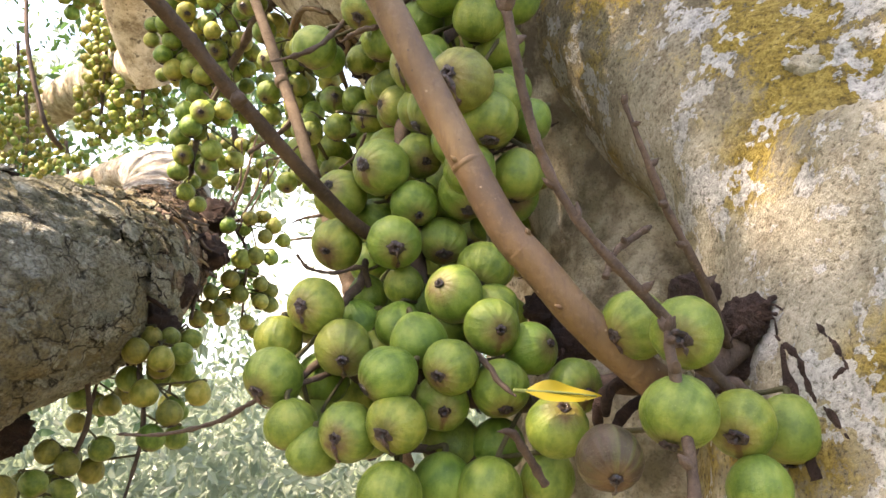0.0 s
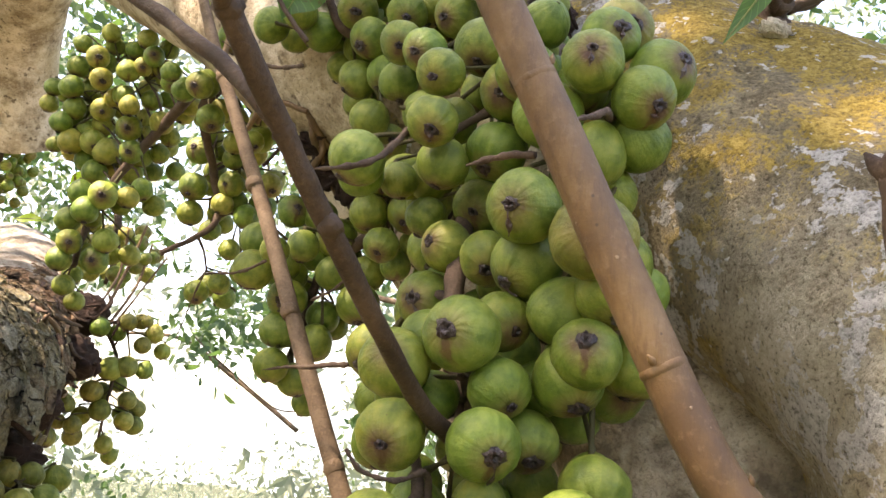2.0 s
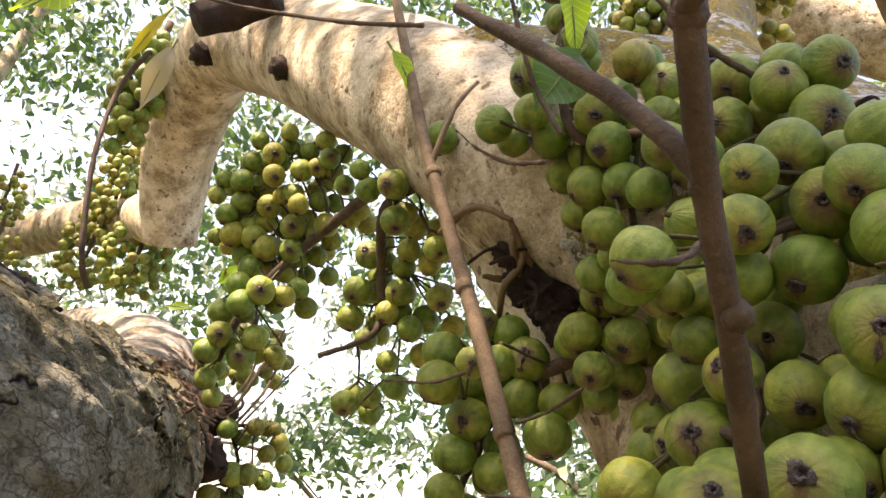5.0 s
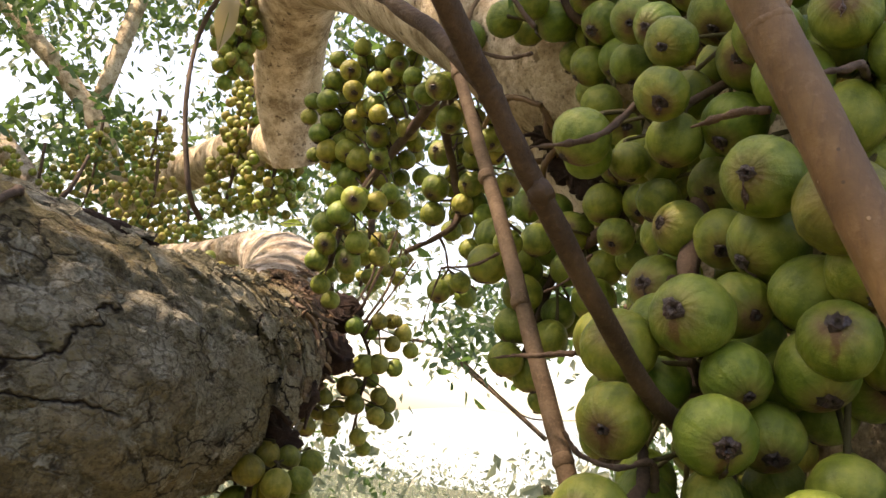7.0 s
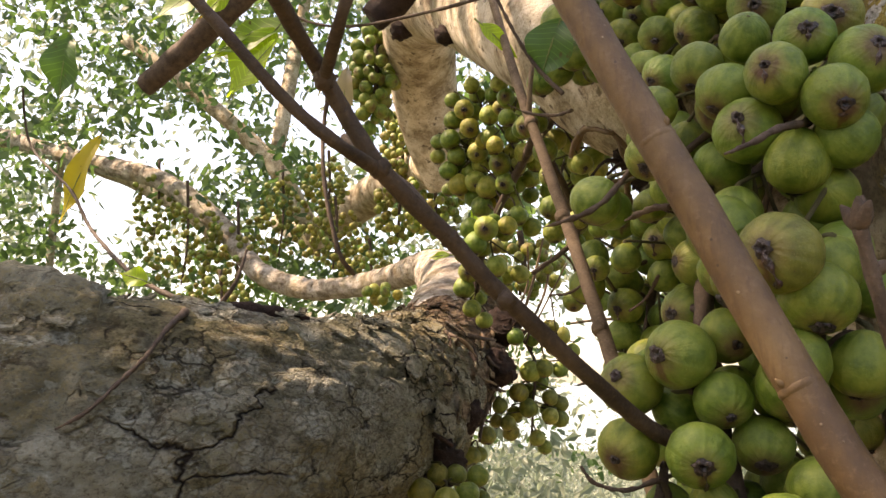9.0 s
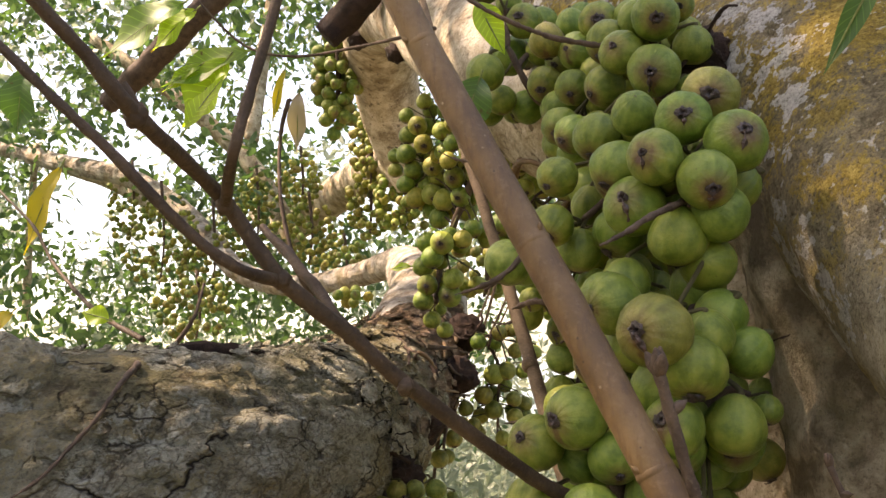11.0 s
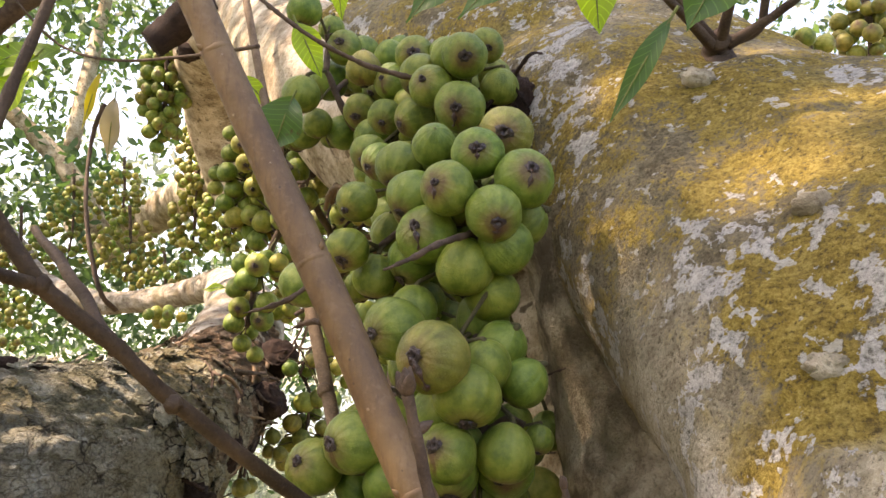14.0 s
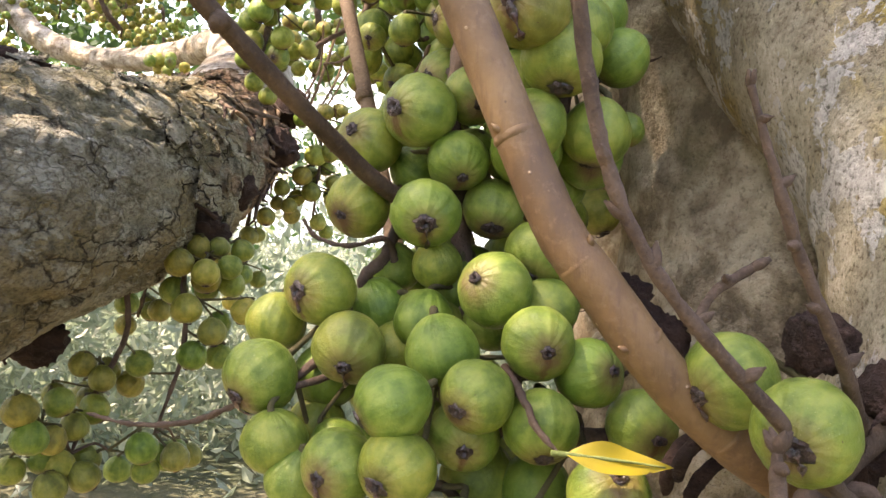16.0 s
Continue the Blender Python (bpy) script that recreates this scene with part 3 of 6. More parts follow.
part(trunk(), fig_tree, "trunk with ochre crust and white lichen blotches")
part(tube("limb", [(0.151, 0.782, 1.900, 0.105), (0.03, 0.872, 1.962, 0.098), (-0.098, 0.972, 2.014, 0.092), (-0.189, 1.063, 2.105, 0.09), (-0.313, 1.258, 2.238, 0.092), (-0.484, 1.532, 2.408, 0.09), (-0.665, 1.796, 2.525, 0.088), (-0.754, 2.045, 2.47, 0.085), (-0.767, 2.185, 2.342, 0.078), (-0.745, 2.246, 2.235, 0.06)], M_PALE, 80, 24, ridged(0.0035, 9.0, 3.1)), fig_tree, "pale arching limb with a sawn end")
part(tube("limb_foot", [(-0.15, 1.07, 2.07, 0.070), (-0.04, 1.025, 1.965, 0.092), (0.055, 0.975, 1.87, 0.100), (0.125, 0.915, 1.76, 0.118), (0.19, 0.86, 1.55, 0.145), (0.27, 0.80, 1.0, 0.20)], M_PALE, 64, 18, ridged(0.004, 11.0, 6.3)), fig_tree, "pale underside where the limb meets the trunk")
part(tube("rear_trunk", [(0.32, 0.75, 0.0, 0.30), (0.28, 0.75, 1.0, 0.25), (0.252, 0.741, 1.466, 0.203), (0.243, 0.745, 1.617, 0.169), (0.201, 0.749, 1.767, 0.136), (0.139, 0.731, 1.90, 0.106)], M_REAR, 90, 30, ridged(0.007, 16.0, 5.7)), fig_tree, "shaded grey-brown trunk behind the lobe")
part(tube("big_limb", [(-0.947, 0.18, 1.616, 0.12), (-0.536, 0.572, 1.603, 0.145), (-0.461, 0.887, 1.630, 0.126), (-0.468, 1.20, 1.665, 0.116), (-0.510, 1.50, 1.730, 0.105), (-0.560, 1.74, 1.820, 0.093)], M_SCALY, 250, 96, scaly(0.0056, 2.2)), fig_tree, "thick limb with cracked scaly bark")
part(tube("leaning_stem", [(-1.95, -0.75, -0.15, 0.22), (-1.72, -0.55, 0.75, 0.17), (-1.40, -0.25, 1.38, 0.14), (-0.94, 0.19, 1.612, 0.118)], M_SCALY, 60, 24, scaly(0.0042, 5.1)), fig_tree, "stem that carries the thick limb from the ground")
part(tube("receding_limb", [(-0.510, 1.50, 1.730, 0.098), (-0.565, 1.74, 1.822, 0.093), (-0.620, 1.948, 1.90, 0.088), (-0.80, 2.33, 2.00, 0.070), (-0.965, 2.656, 2.075, 0.052), (-1.298, 3.009, 2.08, 0.046), (-1.62, 3.15, 2.08, 0.042), (*(-1.929, 3.256, 2.172), 0.045), (*(-2.248, 3.435, 2.414), 0.05), (*(-2.696, 3.566, 2.695), 0.05), (*(-3.450, 3.815, 2.928), 0.05), (*(-4.358, 4.005, 3.222), 0.05)], M_WHITE, 80, 22, scaly(0.0040, 2.9)), fig_tree, "whitish sunlit part of the limb")
part(tube("far_limb", [(-0.78, 2.30, 2.30, 0.06), (-0.979, 2.70, 2.42, 0.075), (-1.364, 3.30, 2.53, 0.082), (-1.84, 3.876, 2.54, 0.085), (-2.4, 4.6, 2.6, 0.085), (-3.2, 5.6, 2.9, 0.07)], M_PALE, 32, 10, ridged(0.005, 9.0, 8.2)), fig_tree, "sunlit pinkish limb receding into the leaves")

# ---- sapling stems in front ----
sapling = new("sapling")
tagged(sapling, "tall brown sapling stem with ringed joints, leaning across the figs", "stem")
STEM = [(-0.2160, 0.4444, 2.120, 0.0075), (-0.1513, 0.4429, 2.014, 0.0078), (-0.0787, 0.4490, 1.864, 0.0084), (-0.0281, 0.4435, 1.764, 0.0088), (0.0236, 0.4312, 1.660, 0.0088), (0.0462, 0.4290, 1.629, 0.0090), (0.0768, 0.4320, 1.595, 0.0092), (0.1108, 0.4455, 1.569, 0.0098), (0.1477, 0.4837, 1.544, 0.0110), (0.1962, 0.5376, 1.506, 0.0130)]
part(tube("stem", STEM, M_SAPLING, 24, 14, ridged(0.0004, 60.0, 4.0)), sapling)
row = spline(STEM, 40)
for k, share in enumerate((0.08, 0.2, 0.31, 0.42, 0.52, 0.62, 0.73, 0.84)):
    i = int(share * (len(row) - 1))
    a, b = Vector(row[i][:3]), Vector(row[min(i + 1, len(row) - 1)][:3])
    d, r = (b - a).normalized(), row[i][3]
    v, f = tube_data([(*(a - d * 0.0016), r * 0.97), (*(a - d * 0.0006), r * 1.012), (*(a + d * 0.0006), r * 1.018), (*(a + d * 0.0018), r * 0.97)], 24, 3, ridged(0.0003, 160.0, k))
    part(mesh_object("joint_ring", v, f, M_SAPLING), sapling)
    # a small dormant bud over the ring
    side = Vector((-0.75 if k % 2 else 0.8, -0.55, 0.25))
    side = (side - d * side.dot(d)).normalized()
    q = a + side * r * 0.9 - d * 0.003
    part(tube("bud", [(*q, 0.0015), (*(q + side * 0.0013 - d * 0.0012), 0.0013), (*(q + side * 0.0022 - d * 0.003), 0.0003)], M_SAPLING, 9, 4, ridged(0.0003, 300.0, k)), sapling, "small dormant bud")


# ---- figs ----
def fig_body(seed, squat, neck, rings=16, segs=26):
    """A unit fig about the origin, its eye towards +z and its neck towards -z."""
    rng = random.Random(seed)
    ribs = rng.randint(6, 9)
    ph = [rng.uniform(0, 6.28) for _ in range(3)]
    verts, faces = [], []
    for i in range(rings + 1):
        t = math.pi * i / rings
        for k in range(segs):
            a = 2 * math.pi * k / segs
            r, z = math.sin(t), math.cos(t)
            if z < 0:
                r *= 1 - neck * z * z * 0.30
                z *= 1 + neck * 0.28
            else:
                z *= squat
                z -= 0.10 * max(0.0, 1 - r / 0.32) ** 1.5
            r *= 1 + 0.012 * math.cos(ribs * a + ph[0]) * math.sin(t) + 0.018 * math.cos(2 * a + ph[1]) + 0.012 * math.cos(3 * a + ph[2] + z)
            verts.append((r * math.cos(a), r * math.sin(a), z))
    for i in range(rings):
        for k in range(segs):
            a, b = i * segs + k, i * segs + (k + 1) % segs
            faces.append((a, a + segs, b + segs, b))
    me = bpy.data.meshes.new("fig")
    me.from_pydata(verts, [], faces)
    me.polygons.foreach_set("use_smooth", [True] * len(me.polygons))
    return me


def eye_mesh(seed):
    """The scabby eye: a ring of dark scales round a sunken middle."""
    rng = random.Random(seed)
    verts, faces = [], []
    segs = 14
    for r, z in ((0.0, 0.84), (0.05, 0.87), (0.10, 0.93), (0.155, 0.945), (0.20, 0.925), (0.24, 0.88)):
        for k in range(segs):
            a = 2 * math.pi * k / segs
            w = 1 + 0.28 * rng.uniform(-1, 1)
            verts.append((r * w * math.cos(a), r * w * math.sin(a) * (1.25), z + 0.025 * rng.uniform(-1, 1)))
    for i in range(5):
        for k in range(segs):
            a, b = i * segs + k, i * segs + (k + 1) % segs
            faces.append((a, a + segs, b + segs, b))
    me = bpy.data.meshes.new("eye")
    me.from_pydata(verts, [], faces)
    me.polygons.foreach_set("use_smooth", [True] * len(me.polygons))
    me.materials.append(M_EYE)
    return me


FIG_SHAPES = [fig_body(11 + i, s, n) for i, (s, n) in enumerate(((0.90, 0.15), (0.86, 0.30), (0.93, 0.05), (0.88, 0.55), (0.92, 0.35)))]
FIG_MESHES = {}
for mat_name, mat in (("green", M_FIG), ("yellow", M_FIG_YELLOW), ("olive", M_FIG_OLIVE), ("brown", M_FIG_BROWN)):
    FIG_MESHES[mat_name] = []
    for me in FIG_SHAPES:
        copy = me.copy()
        copy.materials.append(mat)
        FIG_MESHES[mat_name].append(copy)
EYES = [eye_mesh(i) for i in range(4)]
fig_dice = random.Random(77)


def streak_mesh(turn, length, width):
    """A run of dried sap from the eye down the fig's side, on the unit fig; turn: the way it runs about the axis."""
    verts, faces = [], []
    n = 9
    for i in range(n + 1):
        s = i / n
        t = 0.10 + s * length
        w = width * (0.55 + 0.45 * math.sin(s * 9 + width * 90)) * (1.0 if s < 0.8 else 1.35) * (1 - 0.5 * max(0, s - 0.9) * 10)
        for q in (-1, -0.4, 0.4, 1):
            a = turn + 0.12 * math.sin(3 * s + turn) + q * w / max(0.12, math.sin(t))
            lift = 1.030 + (0.034 if abs(q) < 0.5 else -0.012)
            z = math.cos(t) * 0.93
            verts.append((math.sin(t) * math.cos(a) * lift, math.sin(t) * math.sin(a) * lift, z * lift))
    for i in range(n):
        for k in range(3):
            a = i * 4 + k
            faces.append((a, a + 1, a + 5, a + 4))
    return verts, faces


def place_fig(x, y, z, r, az, el, spine, group, near=True, colour=None, yellow=0.05, holder=None, run=None):
    d = Vector((math.cos(radians(el)) * math.cos(radians(az)), math.cos(radians(el)) * math.sin(radians(az)), math.sin(radians(el))))
    # turn about the axis so that local +x runs down the fig
    down = Vector((0, 0, -1))
    gx = down - d * down.dot(d)
    gx = gx.normalized() if gx.length > 0.05 else d.orthogonal().normalized()
    gy = d.cross(gx)
    m = Matrix((gx, gy, d)).transposed().to_4x4()
    centre = Vector((x, y, z))
    m.translation = centre
    kind = colour or ("yellow" if fig_dice.random() < yellow else "green")
    ob = new("fig", fig_dice.choice(FIG_MESHES[kind]))
    ob.matrix_basis = m @ Matrix.Diagonal((r, r, r, 1))
    # run: how far dried sap has run down from the eye; None: by chance
    if run is None:
        run = fig_dice.uniform(0.35, 0.95) if near and el > -60 and fig_dice.random() < 0.5 else 0.0
    sappy = run > 0
    label = {"green": "round green fig with a dark scabby eye", "yellow": "yellowish green fig with a dark scabby eye", "brown": "round brown overripe fig among green ones", "olive": "ripening brownish olive fig with a dark eye"}[kind]
    if holder:
        part(ob, holder)
    else:
        tagged(ob, label + (" and dried sap" if sappy else ""), "fig", group)
    eye = new("eye", fig_dice.choice(EYES))
    part(eye, ob, "dark brown eye scar")
    s = fig_dice.uniform(0.65, 1.1)
    eye.scale = (s, s * fig_dice.uniform(0.8, 1.1), 1)
    if sappy:
        v, f = streak_mesh(fig_dice.uniform(-0.3, 0.3), run, fig_dice.uniform(0.08, 0.14))
        part(mesh_object("sap_streak", v, f, M_SAP), ob, "glossy dark red sap")
    # the stalk runs from the neck to the nearest twig of the bunch
    foot = min(spine, key=lambda p: (p - centre + d * r * 2.0).length)
    neck = centre - d * r * 0.97
    bend = centre - d * r * 1.2 + Vector((0, r * 0.15, 0))
    inv = ob.matrix_basis.inverted()
    mid = bend.lerp(foot, 0.45)
    nodes = [(*(inv @ p), w / r) for p, w in ((neck, r * 0.13), (bend, r * 0.10), (mid, r * 0.085), (foot, r * 0.10))]
    v, f = tube_data(nodes, 6, 4)
    part(mesh_object("stalk", v, f, M_STALK), ob)
    return ob


HOLDERS = {}


def fruiting_twig(nodes, group, label="knobbly brown twig bearing figs"):
    """A knobbly twig that carries figs; returns points along it."""
    HOLDERS[group] = tagged(tube("fruiting_twig", nodes, M_TWIG, 10, 10, ridged(0.0014, 130.0, nodes[0][0] * 50)), label, "twig", group)
    return [Vector(row[:3]) for row in spline([n[:3] for n in nodes], 12)]


MAIN, TWIGS = "figs of the main bunch", "twigs of the main bunch"
SPINE_TOP = fruiting_twig([(0.075, 0.75, 1.93, 0.008), (0.03, 0.712, 1.955, 0.006), (-0.04, 0.75, 1.965, 0.005), (-0.10, 0.80, 1.965, 0.004), (-0.13, 0.79, 2.02, 0.003)], "twigs of the main bunch")
SPINE_TOP += fruiting_twig([(0.07, 0.74, 1.915, 0.008), (0.03, 0.64, 1.90, 0.006), (0.005, 0.595, 1.85, 0.005), (0.025, 0.575, 1.80, 0.005), (0.03, 0.57, 1.74, 0.004), (0.03, 0.575, 1.69, 0.003)], "twigs of the main bunch")
SPINE_MID = fruiting_twig([(0.04, 0.80, 1.90, 0.009), (-0.005, 0.665, 1.82, 0.007), (-0.025, 0.625, 1.765, 0.006), (-0.03, 0.60, 1.70, 0.006), (-0.02, 0.57, 1.655, 0.006), (-0.01, 0.545, 1.61, 0.005), (0.0, 0.52, 1.56, 0.005), (0.01, 0.49, 1.51, 0.004)], "twigs of the main bunch")
SPINE_MID += SPINE_TOP
SPINE_LOW = SPINE_MID + fruiting_twig([(0.16, 0.56, 1.56, 0.008), (0.09, 0.52, 1.565, 0.006), (0.05, 0.505, 1.555, 0.005), (-0.03, 0.505, 1.565, 0.005), (-0.075, 0.53, 1.585, 0.004)], "twigs of the main bunch")
SPINE_Q = fruiting_twig([(-0.01, 0.95, 1.93, 0.010), (-0.04, 0.90, 1.84, 0.007), (-0.085, 0.955, 1.80, 0.005), (-0.10, 0.965, 1.74, 0.004), (-0.11, 0.955, 1.70, 0.003)], "twigs of the limb bunch")
SPINE_S = fruiting_twig([(0.20, 0.45, 1.60, 0.009), (0.145, 0.425, 1.59, 0.007), (0.118, 0.40, 1.572, 0.006), (0.105, 0.38, 1.545, 0.004)], "twigs at the trunk knot")
SPINE_R = fruiting_twig([(-0.24, 1.16, 2.06, 0.009), (-0.30, 1.30, 2.04, 0.007), (-0.36, 1.36, 1.97, 0.006), (-0.385, 1.35, 1.90, 0.005), (-0.39, 1.33, 1.83, 0.004)], "twigs of the hanging bunch")
SPINE_R += fruiting_twig([(-0.20, 1.08, 2.03, 0.008), (-0.235, 1.10, 1.99, 0.006), (-0.22, 1.17, 1.94, 0.005), (-0.21, 1.18, 1.88, 0.004), (-0.26, 1.15, 1.83, 0.003)], "twigs of the hanging bunch")
SPINE_K = []
for nodes in (
    [(-0.40, 0.97, 1.57, 0.0035), (-0.385, 0.96, 1.50, 0.003), (-0.40, 0.93, 1.44, 0.0025), (-0.40, 0.89, 1.39, 0.0015)],
    [(-0.36, 1.03, 1.60, 0.0035), (-0.345, 1.00, 1.54, 0.003), (-0.335, 0.985, 1.48, 0.0025), (-0.345, 0.95, 1.40, 0.0015)],
    [(-0.43, 1.10, 1.57, 0.003), (-0.435, 1.105, 1.53, 0.0025), (-0.445, 1.11, 1.49, 0.0015)],
    [(-0.40, 1.58, 1.80, 0.004), (-0.355, 1.56, 1.74, 0.003), (-0.355, 1.555, 1.66, 0.0025), (-0.36, 1.56, 1.59, 0.0015)],
    [(-0.45, 1.52, 1.66, 0.004), (-0.45, 1.49, 1.58, 0.003), (-0.46, 1.48, 1.49, 0.002)],
):
    SPINE_K += fruiting_twig(nodes, "twigs under the thick limb")


ALL_FIGS = []
# figs riper than the rest: colour, x, z
RIPE = (("brown", 0.065, 1.548), ("olive", 0.046, 1.887), ("olive", 0.010, 1.744), ("olive", -0.056, 1.587), ("olive", -0.083, 1.997))


def bunch(spine, group, twigs, near=True, fill=True):
    def build(rows):
        ALL_FIGS.extend(rows)
        spots = list(spine)
        left = [Vector(r[:3]) for r in rows]
        while left:
            # a side twig to the middle of each handful of neighbouring figs
            first = left.pop(0)
            mates = sorted(left, key=lambda p: (p - first).length)[:3]
            mates = [p for p in mates if (p - first).length < 0.075]
            left = [p for p in left if p not in mates]
            middle = sum(mates, first) / (len(mates) + 1)
            root = min(spine, key=lambda p: (p - middle).length)
            inner = middle.lerp(root, 0.25) + Vector((0, 0.006, 0.008))
            if (inner - root).length > 0.012:
                bend = root.lerp(inner, 0.55) + Vector((0, 0.004, 0.007))
                thick = 1.0 if near else 0.55
                nodes = [(*root, 0.0032 * thick), (*bend, 0.0026 * thick), (*inner, 0.0022 * thick)]
                tagged(tube("side_twig", nodes, M_TWIG, 7, 7, ridged(0.0008, 150.0, inner.x * 90)), "knobbly brown side twig bearing figs", "twig", "side twigs")
                spots += [Vector(q[:3]) for q in spline(nodes, 6)]
        # more figs packed in behind the outer ones
        extra = []
        if fill:
            taken = [(Vector(r[:3]), r[3]) for r in ALL_FIGS]
            for row in rows:
                if row[0] > 0.03:
                    continue
                for _ in range(6):
                    p = Vector(row[:3]) + Vector((fig_dice.uniform(0.002, 0.028), fig_dice.uniform(0.024, 0.044), fig_dice.uniform(-0.02, 0.02)))
                    if all((p - q).length > (r + 0.0145) * 0.80 for q, r in taken):
                        taken.append((p, 0.0145))
                        extra.append((*p, fig_dice.uniform(0.013, 0.0155), fig_dice.randint(0, 180), fig_dice.randint(-85, -35), 0.0))
                        break
        ALL_FIGS.extend(extra)
        for row in list(rows) + extra:
            colour = next((kind for kind, x, z in RIPE if near and abs(row[0] - x) < 0.003 and abs(row[2] - z) < 0.003), None)
            # Olive skins under the thick limb: partly their own colour, partly painted shade.
            if spine is SPINE_K and int(abs(row[0]) * 1e4) % 3:
                colour = "olive"
            run = row[6] if len(row) > 6 else None
            place_fig(*row[:6], spots, group, near, colour, 0.0 if near else 0.30, None if near and row not in extra else HOLDERS[twigs], run)
    return build


bunch_l, bunch_m, bunch_p = bunch(SPINE_LOW, MAIN, TWIGS), bunch(SPINE_TOP, MAIN, TWIGS), bunch(SPINE_MID, MAIN, TWIGS)
bunch_q, bunch_r = bunch(SPINE_Q, "figs on the pale limb", "twigs of the limb bunch"), bunch(SPINE_R, "figs of the hanging bunch", "twigs of the hanging bunch", False)
bunch_k, bunch_s = bunch(SPINE_K, "figs under the thick limb", "twigs under the thick limb", False), bunch(SPINE_S, "figs at the trunk knot", "twigs at the trunk knot")
bunch_l([
    (-0.074, 0.505, 1.611, 0.0168, -116, -1), (-0.095, 0.491, 1.571, 0.0170, -122, -28), (-0.056, 0.494, 1.587, 0.0166, -86, -26),
    (-0.098, 0.521, 1.591, 0.0146, -109, -66), (-0.082, 0.478, 1.546, 0.0146, 48, -78), (-0.072, 0.522, 1.567, 0.0162, -108, -68),
    (-0.029, 0.453, 1.574, 0.0156, -160, -28), (-0.013, 0.485, 1.590, 0.0165, -8, -72), (0.004, 0.463, 1.578, 0.0152, -123, -18),
    (0.006, 0.501, 1.618, 0.0172, -126, 21), (0.027, 0.481, 1.599, 0.0158, -72, -6), (0.050, 0.490, 1.587, 0.0152, -45, 15),
    (-0.001, 0.477, 1.558, 0.0156, -83, -14), (-0.024, 0.447, 1.550, 0.0158, -115, -15),
])
bunch_l([
    (-0.049, 0.457, 1.545, 0.0159, -114, -7), (-0.070, 0.474, 1.532, 0.0140, 126, -70), (0.031, 0.471, 1.566, 0.0161, -79, -47),
    (0.074, 0.492, 1.566, 0.0159, -66, -10), (0.058, 0.447, 1.549, 0.0163, -77, 47), (-0.074, 0.518, 1.545, 0.0140, -159, -72),
    (-0.026, 0.515, 1.598, 0.0144, -118, -76), (-0.039, 0.522, 1.583, 0.0134, -43, -79), (0.024, 0.461, 1.515, 0.0170, -158, -71),
    (0.000, 0.471, 1.516, 0.0168, -100, -70), (-0.027, 0.446, 1.515, 0.0170, -119, -61), (0.056, 0.476, 1.517, 0.0151, 151, -69),
    (0.005, 0.505, 1.531, 0.0177, -172, -69), (0.031, 0.499, 1.532, 0.0159, -90, -85),
])
bunch_l([
    (-0.022, 0.537, 1.592, 0.0146, -104, -76),
])
bunch_m([
    (-0.147, 0.770, 2.071, 0.0164, -154, -77, 0), (-0.116, 0.799, 2.046, 0.0169, -95, 0, 0), (-0.140, 0.833, 2.027, 0.0202, -150, -35, 0.5),
    (-0.105, 0.826, 2.024, 0.0158, 130, -28, 0), (-0.067, 0.771, 2.023, 0.0144, 90, -61, 0), (-0.065, 0.827, 2.009, 0.0155, 128, -8, 0),
    (-0.038, 0.732, 2.007, 0.0171, -89, -9, 0), (-0.012, 0.729, 2.005, 0.0149, -83, -84, 0), (-0.083, 0.738, 1.998, 0.0153, 87, -80, 0),
    (-0.080, 0.782, 1.997, 0.0145, -114, -30, 0), (0.025, 0.687, 1.994, 0.0141, -74, -29, 0), (-0.086, 0.813, 1.989, 0.0155, 59, 1, 0),
])
bunch_m([
    (-0.059, 0.739, 1.988, 0.0162, -118, -6, 0), (-0.004, 0.680, 1.984, 0.0144, 125, -38, 0), (-0.142, 0.753, 1.984, 0.0173, 138, -58, 0),
    (-0.094, 0.780, 1.976, 0.0166, -102, -34, 0), (-0.161, 0.835, 1.976, 0.0155, 108, 15, 0), (-0.027, 0.695, 1.974, 0.0180, -134, -51, 0.6),
    (0.012, 0.649, 1.971, 0.0171, -84, -23, 0), (-0.120, 0.815, 1.968, 0.0168, -178, -28, 0.4), (-0.042, 0.735, 1.964, 0.0145, -14, -60, 0),
    (-0.061, 0.726, 1.952, 0.0152, -97, -39, 0), (-0.014, 0.656, 1.951, 0.0165, -107, 5, 0), (-0.097, 0.841, 1.951, 0.0150, 132, -50, 0),
])
bunch_m([
    (-0.082, 0.771, 1.949, 0.0165, -142, -46, 0), (-0.031, 0.687, 1.937, 0.0161, -146, -28, 0), (0.009, 0.646, 1.931, 0.0187, -96, -20, 0.7),
    (-0.087, 0.791, 1.922, 0.0158, 177, -47, 0), (-0.066, 0.769, 1.920, 0.0162, -141, -62, 0), (-0.066, 0.688, 1.910, 0.0153, -106, -34, 0),
    (0.027, 0.715, 1.906, 0.0144, 77, -41, 0), (-0.053, 0.667, 1.897, 0.0151, -131, -25, 0), (0.046, 0.574, 1.887, 0.0174, -92, -12, 0),
    (-0.000, 0.576, 1.881, 0.0144, 100, -22, 0), (-0.076, 0.763, 1.880, 0.0155, 159, -65, 0), (0.002, 0.607, 1.880, 0.0163, 154, -33, 0),
])
